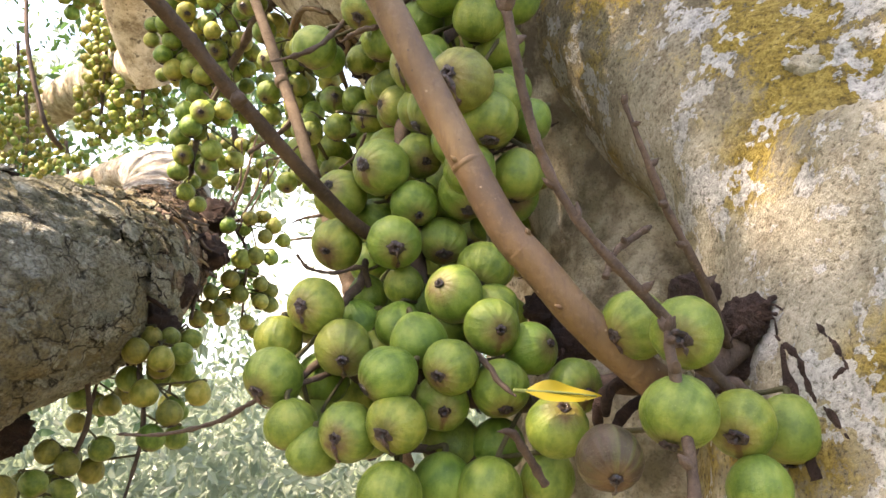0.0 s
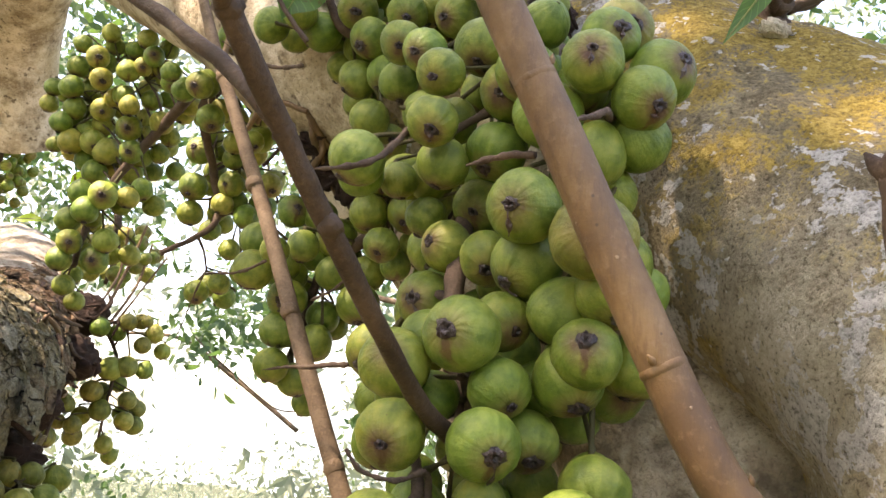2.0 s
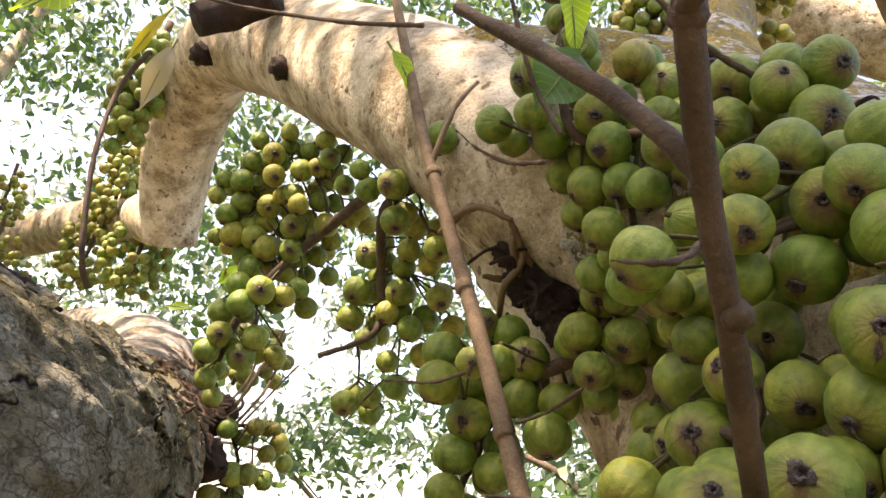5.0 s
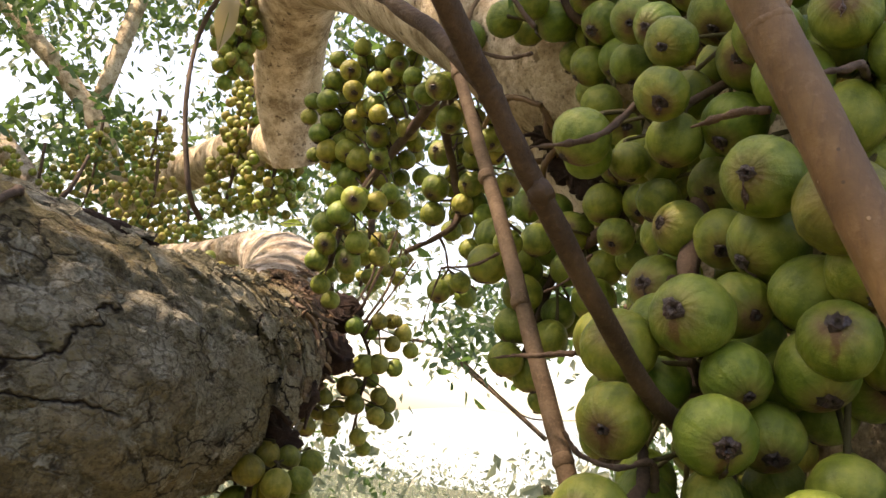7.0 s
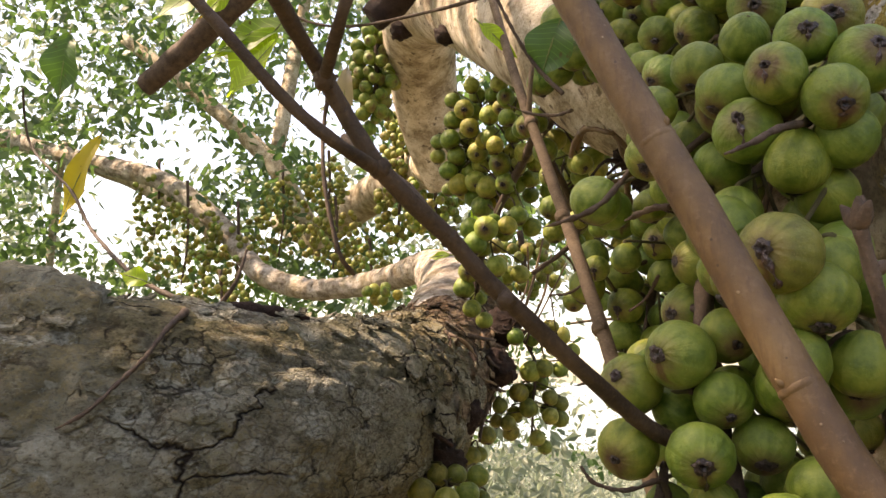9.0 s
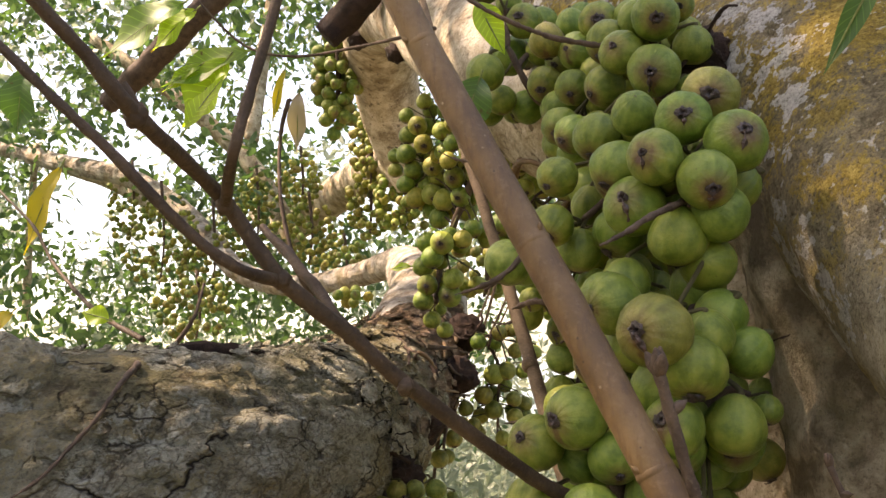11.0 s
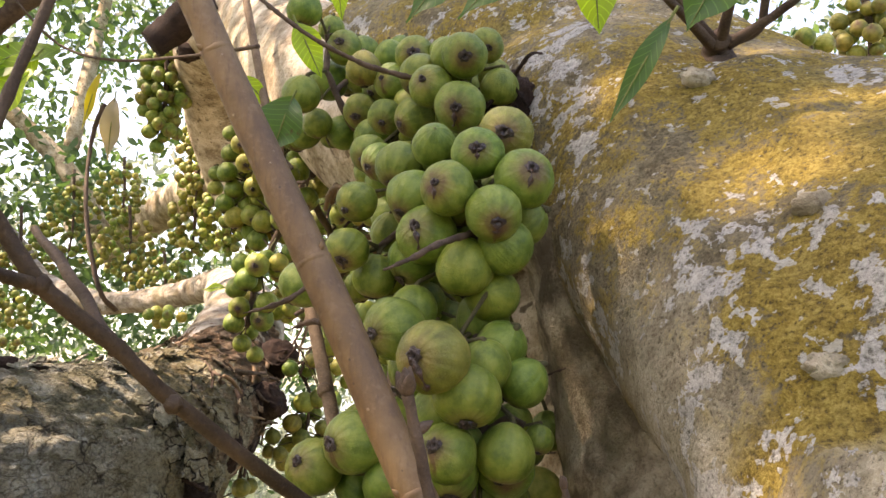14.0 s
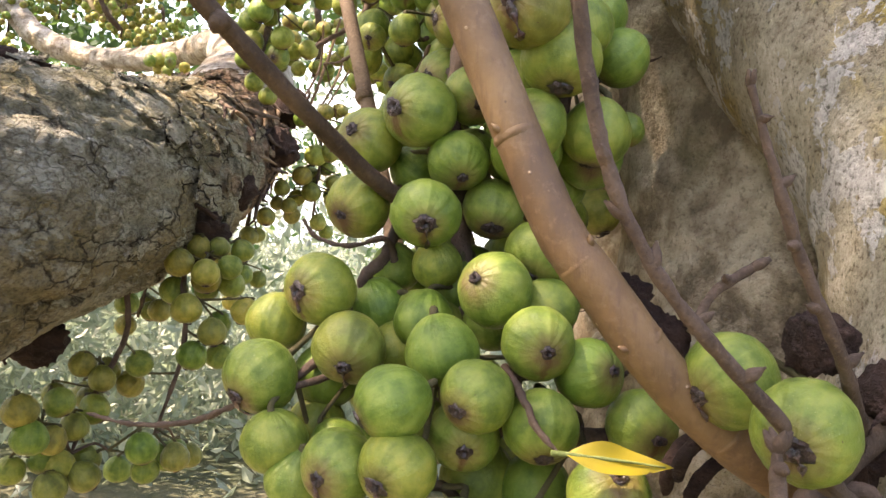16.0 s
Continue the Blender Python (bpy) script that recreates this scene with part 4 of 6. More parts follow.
bunch_m([
    (-0.027, 0.606, 1.876, 0.0172, -120, -56, 0.6), (-0.057, 0.787, 1.874, 0.0144, -82, -13, 0), (0.030, 0.551, 1.868, 0.0162, -88, -1, 0.4),
    (-0.046, 0.679, 1.859, 0.0155, 20, 3, 0), (0.058, 0.545, 1.850, 0.0180, -72, 10, 0.6), (-0.053, 0.591, 1.849, 0.0139, -124, -36, 0),
    (-0.002, 0.827, 1.848, 0.0155, 146, -12, 0), (-0.012, 0.591, 1.845, 0.0178, -127, -23, 0), (-0.011, 0.564, 1.845, 0.0170, -135, -46, 0.8),
    (0.014, 0.531, 1.842, 0.0162, -113, 2, 0.5), (0.057, 0.579, 1.831, 0.0145, 158, -25, 0), (-0.025, 0.675, 1.827, 0.0155, -67, -9, 0),
])
bunch_m([
    (0.041, 0.529, 1.826, 0.0166, -76, -31, 0.3), (-0.001, 0.552, 1.819, 0.0184, -107, 12, 0.75), (-0.056, 0.582, 1.816, 0.0142, -100, -41, 0.4),
    (-0.055, 0.684, 1.815, 0.0155, 169, -34, 0), (-0.016, 0.597, 1.810, 0.0174, -145, -53, 0.2), (0.047, 0.546, 1.809, 0.0165, 41, -32, 0),
    (-0.041, 0.661, 1.808, 0.0147, 113, -43, 0), (-0.062, 0.647, 1.800, 0.0117, 13, -77, 0), (0.023, 0.547, 1.797, 0.0172, 96, -61, 0.3),
    (-0.092, 0.607, 1.797, 0.0161, 175, -56, 0),
])
bunch_p([
    (-0.039, 0.536, 1.698, 0.0183, -128, 0), (-0.029, 0.516, 1.649, 0.0164, -82, -18), (-0.066, 0.539, 1.650, 0.0161, -114, -21),
    (-0.066, 0.553, 1.683, 0.0172, -115, 17), (-0.018, 0.538, 1.675, 0.0151, -70, -38), (-0.000, 0.549, 1.653, 0.0154, -88, -42),
    (0.024, 0.521, 1.634, 0.0162, -106, -43), (0.016, 0.520, 1.694, 0.0165, -114, 18), (0.046, 0.537, 1.692, 0.0168, 170, -77),
    (0.064, 0.576, 1.699, 0.0093, -103, -64), (-0.024, 0.535, 1.624, 0.0123, 71, -61), (-0.048, 0.558, 1.618, 0.0131, 18, -78),
])
bunch_p([
    (-0.015, 0.630, 1.787, 0.0163, -120, -27, 0), (0.038, 0.565, 1.784, 0.0165, 85, 0, 0), (-0.042, 0.656, 1.782, 0.0133, 159, -68, 0),
    (0.001, 0.840, 1.780, 0.0145, 73, -39, 0), (-0.027, 0.708, 1.775, 0.0182, 146, -40, 0), (0.031, 0.579, 1.772, 0.0168, 49, -42, 0),
    (-0.016, 0.530, 1.761, 0.0182, -129, -12, 0.8), (0.002, 0.593, 1.761, 0.0103, -45, -79, 0), (-0.034, 0.624, 1.759, 0.0152, -149, 0, 0),
    (0.043, 0.560, 1.753, 0.0155, 135, -39, 0), (-0.016, 0.593, 1.748, 0.0157, -104, -38, 0), (0.010, 0.504, 1.744, 0.0200, -115, 0, 0.95),
])
bunch_p([
    (-0.006, 0.554, 1.738, 0.0186, -157, -41, 0.45), (-0.030, 0.733, 1.736, 0.0155, 53, -34, 0), (-0.035, 0.678, 1.733, 0.0149, -161, -17, 0.6),
    (0.001, 0.675, 1.731, 0.0155, 130, -23, 0), (-0.040, 0.639, 1.729, 0.0173, -130, -6, 0.7), 
    (0.027, 0.518, 1.723, 0.0185, -87, -57, 0), (0.009, 0.588, 1.720, 0.0138, -62, -74, 0), (0.010, 0.541, 1.714, 0.0177, 116, -50, 0),
    (-0.015, 0.556, 1.709, 0.0150, -67, -24, 0), (0.042, 0.721, 1.705, 0.0155, 38, -47, 0), (-0.065, 0.652, 1.697, 0.0169, -135, -39, 0.4),
])
bunch_p([
    (-0.057, 0.599, 1.690, 0.0160, -175, -20, 0.6), (0.045, 0.559, 1.684, 0.0176, -81, -15, 0), (0.014, 0.537, 1.682, 0.0175, -75, -52, 0),
    (-0.050, 0.726, 1.674, 0.0155, 61, -24, 0), (-0.045, 0.658, 1.673, 0.0155, 33, -28, 0),
])
bunch_q([
    (-0.053, 0.829, 1.859, 0.0165, -115, -39), (-0.061, 0.839, 1.829, 0.0165, -29, -81), (-0.030, 0.826, 1.830, 0.0176, -115, -46),
    (-0.049, 0.828, 1.801, 0.0148, -111, -41), (-0.014, 0.868, 1.813, 0.0164, -83, -57), (-0.080, 0.928, 1.825, 0.0189, -112, 2),
    (-0.078, 0.936, 1.792, 0.0170, 96, -59), (-0.049, 0.919, 1.793, 0.0168, -135, -68), (-0.116, 0.931, 1.764, 0.0183, -113, -15),
    (-0.149, 0.907, 1.781, 0.0181, 157, -57), (-0.149, 0.938, 1.813, 0.0173, -154, -75), (-0.132, 0.857, 1.791, 0.0122, -95, -15),
    (-0.119, 0.939, 1.735, 0.0177, 49, -80), (-0.122, 0.928, 1.703, 0.0159, -178, -77),
])
bunch_q([
    (-0.099, 0.948, 1.694, 0.0159, -17, -71), (-0.087, 0.934, 1.728, 0.0168, 140, -73), (-0.082, 0.950, 1.753, 0.0156, -162, -62),
    (-0.054, 0.914, 1.764, 0.0199, -69, -71), (-0.096, 0.941, 1.846, 0.0161, -26, -68), (-0.121, 0.945, 1.848, 0.0156, -76, 6),
    (-0.115, 0.949, 1.788, 0.0157, -44, -76), (-0.094, 0.964, 1.813, 0.0163, 35, -60), (-0.198, 0.929, 2.000, 0.0156, 64, -80),
])
bunch_s([
    (0.094, 0.430, 1.600, 0.0172, -146, -20), (0.104, 0.374, 1.597, 0.0157, -117, -9), (0.092, 0.345, 1.565, 0.0154, -134, -54),
    (0.124, 0.367, 1.559, 0.0146, -118, -19), (0.152, 0.388, 1.553, 0.0159, 56, -86), (0.065, 0.345, 1.548, 0.0134, -88, -32),
    (0.127, 0.357, 1.534, 0.0132, -106, -70),
])
bunch_r([
    (-0.395, 1.308, 1.858, 0.0164, -79, -12), (-0.405, 1.315, 1.834, 0.0163, -96, -78), (-0.363, 1.321, 1.841, 0.0186, -92, -10),
    (-0.398, 1.335, 1.805, 0.0145, 89, -63), (-0.351, 1.305, 1.864, 0.0165, 30, -71), (-0.404, 1.317, 1.887, 0.0167, -41, -72),
    (-0.379, 1.288, 1.896, 0.0177, -57, -77), (-0.360, 1.280, 1.918, 0.0184, -82, -12), (-0.391, 1.301, 1.922, 0.0167, -19, -78),
    (-0.333, 1.298, 1.923, 0.0148, -129, -80), (-0.399, 1.387, 1.974, 0.0182, -35, -83), (-0.352, 1.394, 1.982, 0.0163, 88, -78),
    (-0.415, 1.405, 1.994, 0.0185, -21, -82), (-0.387, 1.375, 2.002, 0.0190, 167, -81),
])
bunch_r([
    (-0.406, 1.376, 2.014, 0.0183, -64, -37), (-0.348, 1.345, 2.000, 0.0165, -96, -18), (-0.355, 1.337, 2.030, 0.0179, -88, -16),
    (-0.398, 1.381, 2.043, 0.0163, -149, -71), (-0.334, 1.359, 2.029, 0.0146, -149, -84), (-0.436, 1.381, 2.011, 0.0182, -11, -83),
    (-0.420, 1.390, 2.032, 0.0163, 38, -70), (-0.452, 1.374, 2.034, 0.0160, -146, -84), (-0.438, 1.373, 2.057, 0.0162, 165, -86),
    (-0.398, 1.358, 2.057, 0.0168, -79, -29), (-0.366, 1.320, 2.067, 0.0157, -147, -66), (-0.405, 1.378, 2.082, 0.0149, 62, -87),
    (-0.443, 1.355, 2.081, 0.0167, 11, -68), (-0.475, 1.389, 2.089, 0.0134, -171, -86),
])
bunch_r([
    (-0.442, 1.363, 2.115, 0.0155, -143, -78), (-0.407, 1.314, 2.115, 0.0157, -72, -19), (-0.397, 1.312, 2.084, 0.0156, -66, -30),
    (-0.364, 1.308, 2.099, 0.0157, 109, -87), (-0.345, 1.301, 2.107, 0.0128, -84, -26), (-0.329, 1.274, 2.113, 0.0140, -82, -8),
    (-0.343, 1.287, 2.140, 0.0143, 178, -64), (-0.363, 1.324, 2.137, 0.0132, 140, -85), (-0.353, 1.301, 2.048, 0.0140, -2, -81),
    (-0.332, 1.332, 2.072, 0.0145, -175, -77), (-0.312, 1.321, 2.039, 0.0164, -72, -45), (-0.298, 1.250, 2.071, 0.0136, -63, -39),
    (-0.284, 1.308, 2.051, 0.0143, -146, -73), (-0.479, 1.398, 2.067, 0.0134, 143, -75),
])
bunch_r([
    (-0.438, 1.349, 2.144, 0.0133, -169, -77), (-0.398, 1.324, 2.156, 0.0132, 14, -75), (-0.320, 1.312, 1.940, 0.0151, -9, -68),
    (-0.396, 1.348, 2.148, 0.0134, -165, -73), (-0.465, 1.414, 2.013, 0.0119, -142, -72), (-0.383, 1.429, 1.996, 0.0167, -155, -38),
    (-0.317, 1.383, 2.013, 0.0149, 0, -74), (-0.220, 1.046, 1.960, 0.0153, -67, -53), (-0.232, 1.009, 1.981, 0.0142, -112, -24),
    (-0.269, 1.056, 2.008, 0.0111, 11, -67), (-0.240, 1.173, 1.963, 0.0167, -115, 2), (-0.229, 1.191, 1.988, 0.0134, -174, -76),
    (-0.198, 1.101, 1.981, 0.0146, -172, -80), (-0.198, 1.132, 1.965, 0.0138, 132, -85),
])
bunch_r([
    (-0.173, 1.028, 1.936, 0.0128, -57, -40), (-0.172, 1.130, 1.955, 0.0132, 97, -73), (-0.198, 1.158, 1.954, 0.0135, 27, -66),
    (-0.242, 1.188, 1.922, 0.0173, -112, -50), (-0.196, 1.151, 1.922, 0.0156, -120, -18), (-0.241, 1.199, 1.891, 0.0161, -41, -77),
    (-0.213, 1.218, 1.901, 0.0114, -120, -80), (-0.203, 1.158, 1.898, 0.0132, -151, -69), (-0.152, 1.140, 1.924, 0.0150, -68, -41),
    (-0.174, 1.157, 1.886, 0.0150, -94, -84), (-0.161, 1.177, 1.910, 0.0136, -146, -82), (-0.165, 1.134, 2.012, 0.0111, 159, -89),
    (-0.112, 1.227, 2.010, 0.0122, 1, -84), (-0.188, 1.173, 1.848, 0.0132, -171, -82),
])
bunch_r([
    (-0.222, 1.227, 1.802, 0.0154, -78, -47), (-0.196, 1.217, 1.814, 0.0136, -91, -78),
])
bunch_k([
    (-0.382, 1.085, 1.560, 0.0131, -17, -78), (-0.326, 1.013, 1.553, 0.0163, -17, -77), (-0.363, 1.018, 1.537, 0.0159, 162, -75),
    (-0.336, 0.990, 1.522, 0.0166, -22, -79), (-0.307, 0.991, 1.500, 0.0154, -42, -72), (-0.327, 0.988, 1.474, 0.0160, -126, -66),
    (-0.447, 1.481, 1.512, 0.0165, 105, -78), (-0.462, 1.477, 1.468, 0.0156, 17, -79), (-0.408, 0.817, 1.447, 0.0156, 60, -74),
    (-0.399, 0.817, 1.423, 0.0161, -78, -73), (-0.435, 0.849, 1.382, 0.0139, 124, -72), (-0.418, 0.936, 1.466, 0.0136, 134, -60),
    (-0.397, 0.937, 1.452, 0.0136, 4, -80), (-0.401, 0.895, 1.414, 0.0140, 83, -85),
])
bunch_k([
    (-0.336, 0.903, 1.398, 0.0162, -12, -75), (-0.339, 0.919, 1.372, 0.0138, 88, -76), (-0.354, 1.027, 1.361, 0.0125, -98, -71),
    (-0.444, 1.077, 1.510, 0.0144, 12, -79), (-0.437, 1.126, 1.495, 0.0124, -98, -75), (-0.466, 1.122, 1.476, 0.0131, 151, -67),
    (-0.410, 0.931, 1.369, 0.0130, -67, -66), (-0.417, 0.872, 1.387, 0.0147, -51, -56), (-0.402, 0.874, 1.382, 0.0147, -50, -65),
    (-0.443, 0.930, 1.434, 0.0124, 94, -78), (-0.398, 0.854, 1.368, 0.0154, 72, -63), (-0.418, 0.954, 1.427, 0.0139, -46, -64),
    (-0.443, 1.485, 1.575, 0.0165, 21, -75), (-0.418, 1.489, 1.609, 0.0156, -58, -66),
])
bunch_k([
    (-0.481, 1.479, 1.540, 0.0165, -169, -78), (-0.357, 1.542, 1.715, 0.0190, -137, -74), (-0.377, 1.541, 1.680, 0.0171, -128, -66),
    (-0.334, 1.545, 1.722, 0.0171, 104, -72), (-0.362, 1.550, 1.654, 0.0171, -40, -83), (-0.408, 1.535, 1.657, 0.0142, 0, -79),
    (-0.327, 1.560, 1.641, 0.0152, -135, -54), (-0.349, 1.560, 1.604, 0.0142, -1, -75), (-0.316, 1.540, 1.756, 0.0133, -156, -84),
    (-0.341, 1.529, 1.787, 0.0142, -67, -74), (-0.313, 1.531, 1.792, 0.0095, -57, -74), (-0.378, 1.522, 1.774, 0.0152, -16, -78),
    (-0.326, 1.554, 1.672, 0.0142, -127, -57), (-0.347, 0.991, 1.570, 0.0154, 53, -62),
])
bunch_k([
    (-0.325, 1.044, 1.585, 0.0125, -54, -64), (-0.321, 0.999, 1.561, 0.0154, -62, -70), (-0.415, 1.536, 1.631, 0.0123, -84, -88),
])


# figs deep inside the lower bunch, in shade
for spot in ((0.021, 0.688, 1.674), (0.005, 0.663, 1.622), (-0.034, 0.646, 1.625), (-0.012, 0.643, 1.601), (0.039, 0.704, 1.650), (0.043, 0.710, 1.682), (0.014, 0.712, 1.707), (0.032, 0.687, 1.624), (0.063, 0.728, 1.655), (-0.055, 0.660, 1.646), (0.050, 0.682, 1.607), (0.001, 0.689, 1.647), (0.061, 0.732, 1.692), (-0.040, 0.649, 1.600), (0.025, 0.680, 1.597)):
    for step in range(7):
        p = Vector(spot) + (Vector(spot) - Vector((-0.063, 0.131, 1.633))) * 0.02 * step
        if all((p - Vector(r[:3])).length > (r[3] + 0.0165) * 0.82 for r in ALL_FIGS):
            row = (*p, 0.0165, fig_dice.randint(-150, -30), fig_dice.randint(-85, -40))
            ALL_FIGS.append(row)
            place_fig(*row, SPINE_LOW, MAIN)
            break


# ---- stems and twigs in front ----
def stem_thing(name, label, branches, material, around=12, steps=10, rough=0.0005):
    """A stem with its side branches: the first list of nodes is the stem, the others its branches."""
    root = new(name)
    tagged(root, label, "stem")
    for i, nodes in enumerate(branches):
        part(tube("stem" if i == 0 else "branch", nodes, material, around, steps, ridged(rough, 90.0, i + 2.0)), root)
    return root


dark_stem = stem_thing("shrub_stem", "dark brown forking shrub stem in front of the figs", [
    [(-0.0391, 0.539, 1.652, 0.0044), (-0.0614, 0.5175, 1.668, 0.0042), (-0.1093, 0.4557, 1.72, 0.0041), (-0.1292, 0.4332, 1.745, 0.0041), (-0.1505, 0.4022, 1.771, 0.0040), (-0.168, 0.377, 1.808, 0.0036), (-0.163, 0.311, 1.827, 0.0034), (-0.170, 0.290, 1.846, 0.0028), (-0.179, 0.274, 1.862, 0.0026), (-0.188, 0.257, 1.883, 0.0022)],
    [(-0.166, 0.378, 1.804, 0.0030), (*(-0.145, 0.350, 1.817), 0.0026), (*(-0.139, 0.353, 1.844), 0.0025), (*(-0.131, 0.361, 1.886), 0.0023), (*(-0.125, 0.367, 1.928), 0.002)],
    [(-0.152, 0.406, 1.771, 0.0034), (*(-0.155, 0.375, 1.773), 0.0028), (*(-0.174, 0.361, 1.790), 0.0026), (*(-0.202, 0.346, 1.824), 0.0025), (*(-0.226, 0.335, 1.850), 0.0024), (*(-0.248, 0.324, 1.875), 0.0022), (*(-0.272, 0.312, 1.903), 0.002)],
    [(-0.1300, 0.4325, 1.746, 0.0036), (-0.1400, 0.4350, 1.756, 0.0034), (-0.153, 0.4450, 1.770, 0.0032), (-0.166, 0.4525, 1.7805, 0.0031), (-0.180, 0.4634, 1.793, 0.0030), (-0.1955, 0.4733, 1.8036, 0.0027), (-0.206, 0.481, 1.812, 0.0022)],
    [(*(-0.162, 0.311, 1.825), 0.0030), (*(-0.164, 0.308, 1.833), 0.0028), (*(-0.166, 0.305, 1.838), 0.0026)],
], M_DARKSTEM)
for spot, r in (((-0.1083, 0.4520, 1.719), 0.0048), ((-0.1505, 0.4022, 1.771), 0.0050), ((-0.1292, 0.4332, 1.745), 0.0046), ((-0.166, 0.378, 1.804), 0.0048), ((-0.163, 0.311, 1.827), 0.0052)):
    v, f = lump(r, spot[0] * 40, 7, 10, 0.3)
    part(mesh_object("node_swelling", [p + Vector(spot) for p in v], f, M_DARKSTEM), dark_stem)

thin_stem = stem_thing("upright_stem", "slender tan upright stem beside the pale limb", [
    [(-0.026, 0.629, 1.50, 0.0064), (-0.064, 0.688, 1.6, 0.0062), (-0.102, 0.745, 1.70, 0.0060), (-0.14, 0.799, 1.8, 0.0057), (-0.18, 0.855, 1.9, 0.0054), (-0.22, 0.905, 2.0, 0.005), (-0.29, 1.0, 2.2, 0.0045), (-0.36, 1.10, 2.4, 0.004)],
    [(-0.20, 0.88, 1.95, 0.003), (*(-0.194, 0.875, 2.002), 0.0022), (*(-0.180, 0.898, 2.049), 0.0016)],
], M_TAN)
for z in (1.628, 1.729, 1.832, 1.94):
    k = (z - 1.6) / 0.4
    p = Vector((-0.064 - 0.156 * k, 0.688 + 0.22 * k, z))
    v, f = tube_data([(*(p - Vector((-0.0014, 0.002, 0.0035))), 0.0058), (*p, 0.0069), (*(p + Vector((-0.0014, 0.002, 0.0035))), 0.0057)], 14, 3)
    part(mesh_object("joint_ring", v, f, M_TAN), thin_stem)


def bud_twig(label, nodes, buds, seed):
    root = new("budding_twig")
    tagged(root, label, "twig", "budding twigs")
    part(tube("stem", nodes, M_TWIG, 10, 12, ridged(0.0006, 140.0, seed)), root)
    rng = random.Random(seed)
    line = spline(nodes, 20)
    for k in range(buds):
        row = line[int((k + 0.4) / buds * (len(line) - 1))]
        d = Vector((rng.uniform(-1, 1), rng.uniform(-1, 0.3), rng.uniform(-0.2, 1))).normalized()
        p = Vector(row[:3])
        r = row[3]
        part(tube("bud", [(*p, r * 0.9), (*(p + d * r * 1.5), r * 0.95), (*(p + d * r * 2.6), r * 0.5), (*(p + d * r * 3.3), r * 0.1)], M_TWIG, 7, 3, ridged(0.0004, 200.0, k)), root)
    tip, before = Vector(line[-1][:3]), Vector(line[-4][:3])
    d = (tip - before).normalized()
    r = line[-1][3]
    for k in range(4):
        q = (d + Vector((rng.uniform(-0.6, 0.6), rng.uniform(-0.6, 0.6), rng.uniform(-0.4, 0.4)))).normalized()
        part(tube("bud", [(*tip, r), (*(tip + q * r * 2), r * 1.1), (*(tip + q * r * 4), r * 0.2)], M_TWIG, 7, 3), root)
    return root


bud_twig("greyish brown knobbly twig with swollen buds", [(0.155, 0.41, 1.545, 0.0028), (0.125, 0.385, 1.572, 0.0026), (0.092, 0.362, 1.603, 0.0023), (0.062, 0.348, 1.632, 0.0021), (0.045, 0.343, 1.655, 0.0020), (0.034, 0.340, 1.683, 0.0020), (0.025, 0.334, 1.724, 0.0022)], 11, 3)
bud_twig("greyish brown knobbly twig with a pointed tip", [(0.135, 0.415, 1.590, 0.0026), (0.120, 0.385, 1.606, 0.0022), (0.108, 0.369, 1.624, 0.0020), (0.094, 0.362, 1.648, 0.0018), (0.084, 0.357, 1.670, 0.0016), (0.076, 0.358, 1.692, 0.0011)], 7, 4)
bud_twig("stout knobbly twig with scaly buds", [(0.090, 0.315, 1.50, 0.0030), (0.0925, 0.325, 1.53, 0.0026), (0.092, 0.335, 1.56, 0.0023), (0.0895, 0.342, 1.585, 0.0024), (0.0885, 0.345, 1.598, 0.0016)], 6, 5)
bud_twig("short side twig with a blunt tip", [(*(0.072, 0.387, 1.621), 0.0019), (*(0.078, 0.391, 1.633), 0.0017), (*(0.090, 0.395, 1.642), 0.0015)], 2, 6)


def loose_twig(label, nodes, material=None, group="dry twigs"):
    thin = 0.6 if nodes[0][3] < 0.008 else 1.0
    nodes = [(*n[:3], n[3] * thin) for n in nodes]
    return tagged(tube("dry_twig", nodes, material or M_TWIG, 8, 14, ridged(0.0009 if thin < 1 else 0.004, 190.0 if thin < 1 else 40.0, nodes[0][0] * 70)), label, "twig", group)


WITHERED = "short withered brown twig among the figs"
loose_twig(WITHERED, [(*(0.030, 0.546, 1.819), 0.0034), (*(0.012, 0.503, 1.804), 0.0030), (*(0.001, 0.491, 1.795), 0.0026), (*(-0.012, 0.479, 1.787), 0.0008)])
loose_twig(WITHERED, [(*(-0.052, 0.507, 1.577), 0.003), (*(-0.100, 0.486, 1.560), 0.0026), (*(-0.127, 0.497, 1.546), 0.0023), (*(-0.162, 0.513, 1.537), 0.0021), (*(-0.196, 0.530, 1.535), 0.0012)])
loose_twig(WITHERED, [(*(-0.046, 0.541, 1.625), 0.004), (*(-0.050, 0.531, 1.635), 0.0026), (*(-0.065, 0.519, 1.631), 0.0020), (*(-0.080, 0.517, 1.634), 0.0016), (*(-0.087, 0.517, 1.642), 0.0009)])
loose_twig(WITHERED, [(*(0.014, 0.485, 1.587), 0.0032), (*(0.022, 0.460, 1.581), 0.0028), (*(0.029, 0.450, 1.571), 0.0026), (*(0.037, 0.446, 1.564), 0.0012)])
loose_twig(WITHERED, [(*(-0.056, 0.538, 1.602), 0.005), (*(-0.059, 0.529, 1.615), 0.0045), (*(-0.051, 0.540, 1.626), 0.005), (*(-0.050, 0.561, 1.641), 0.004)])
loose_twig(WITHERED, [(*(0.047, 0.408, 1.527), 0.0036), (*(0.037, 0.402, 1.543), 0.0034), (*(0.031, 0.396, 1.552), 0.0028), (*(0.024, 0.391, 1.553), 0.001)])
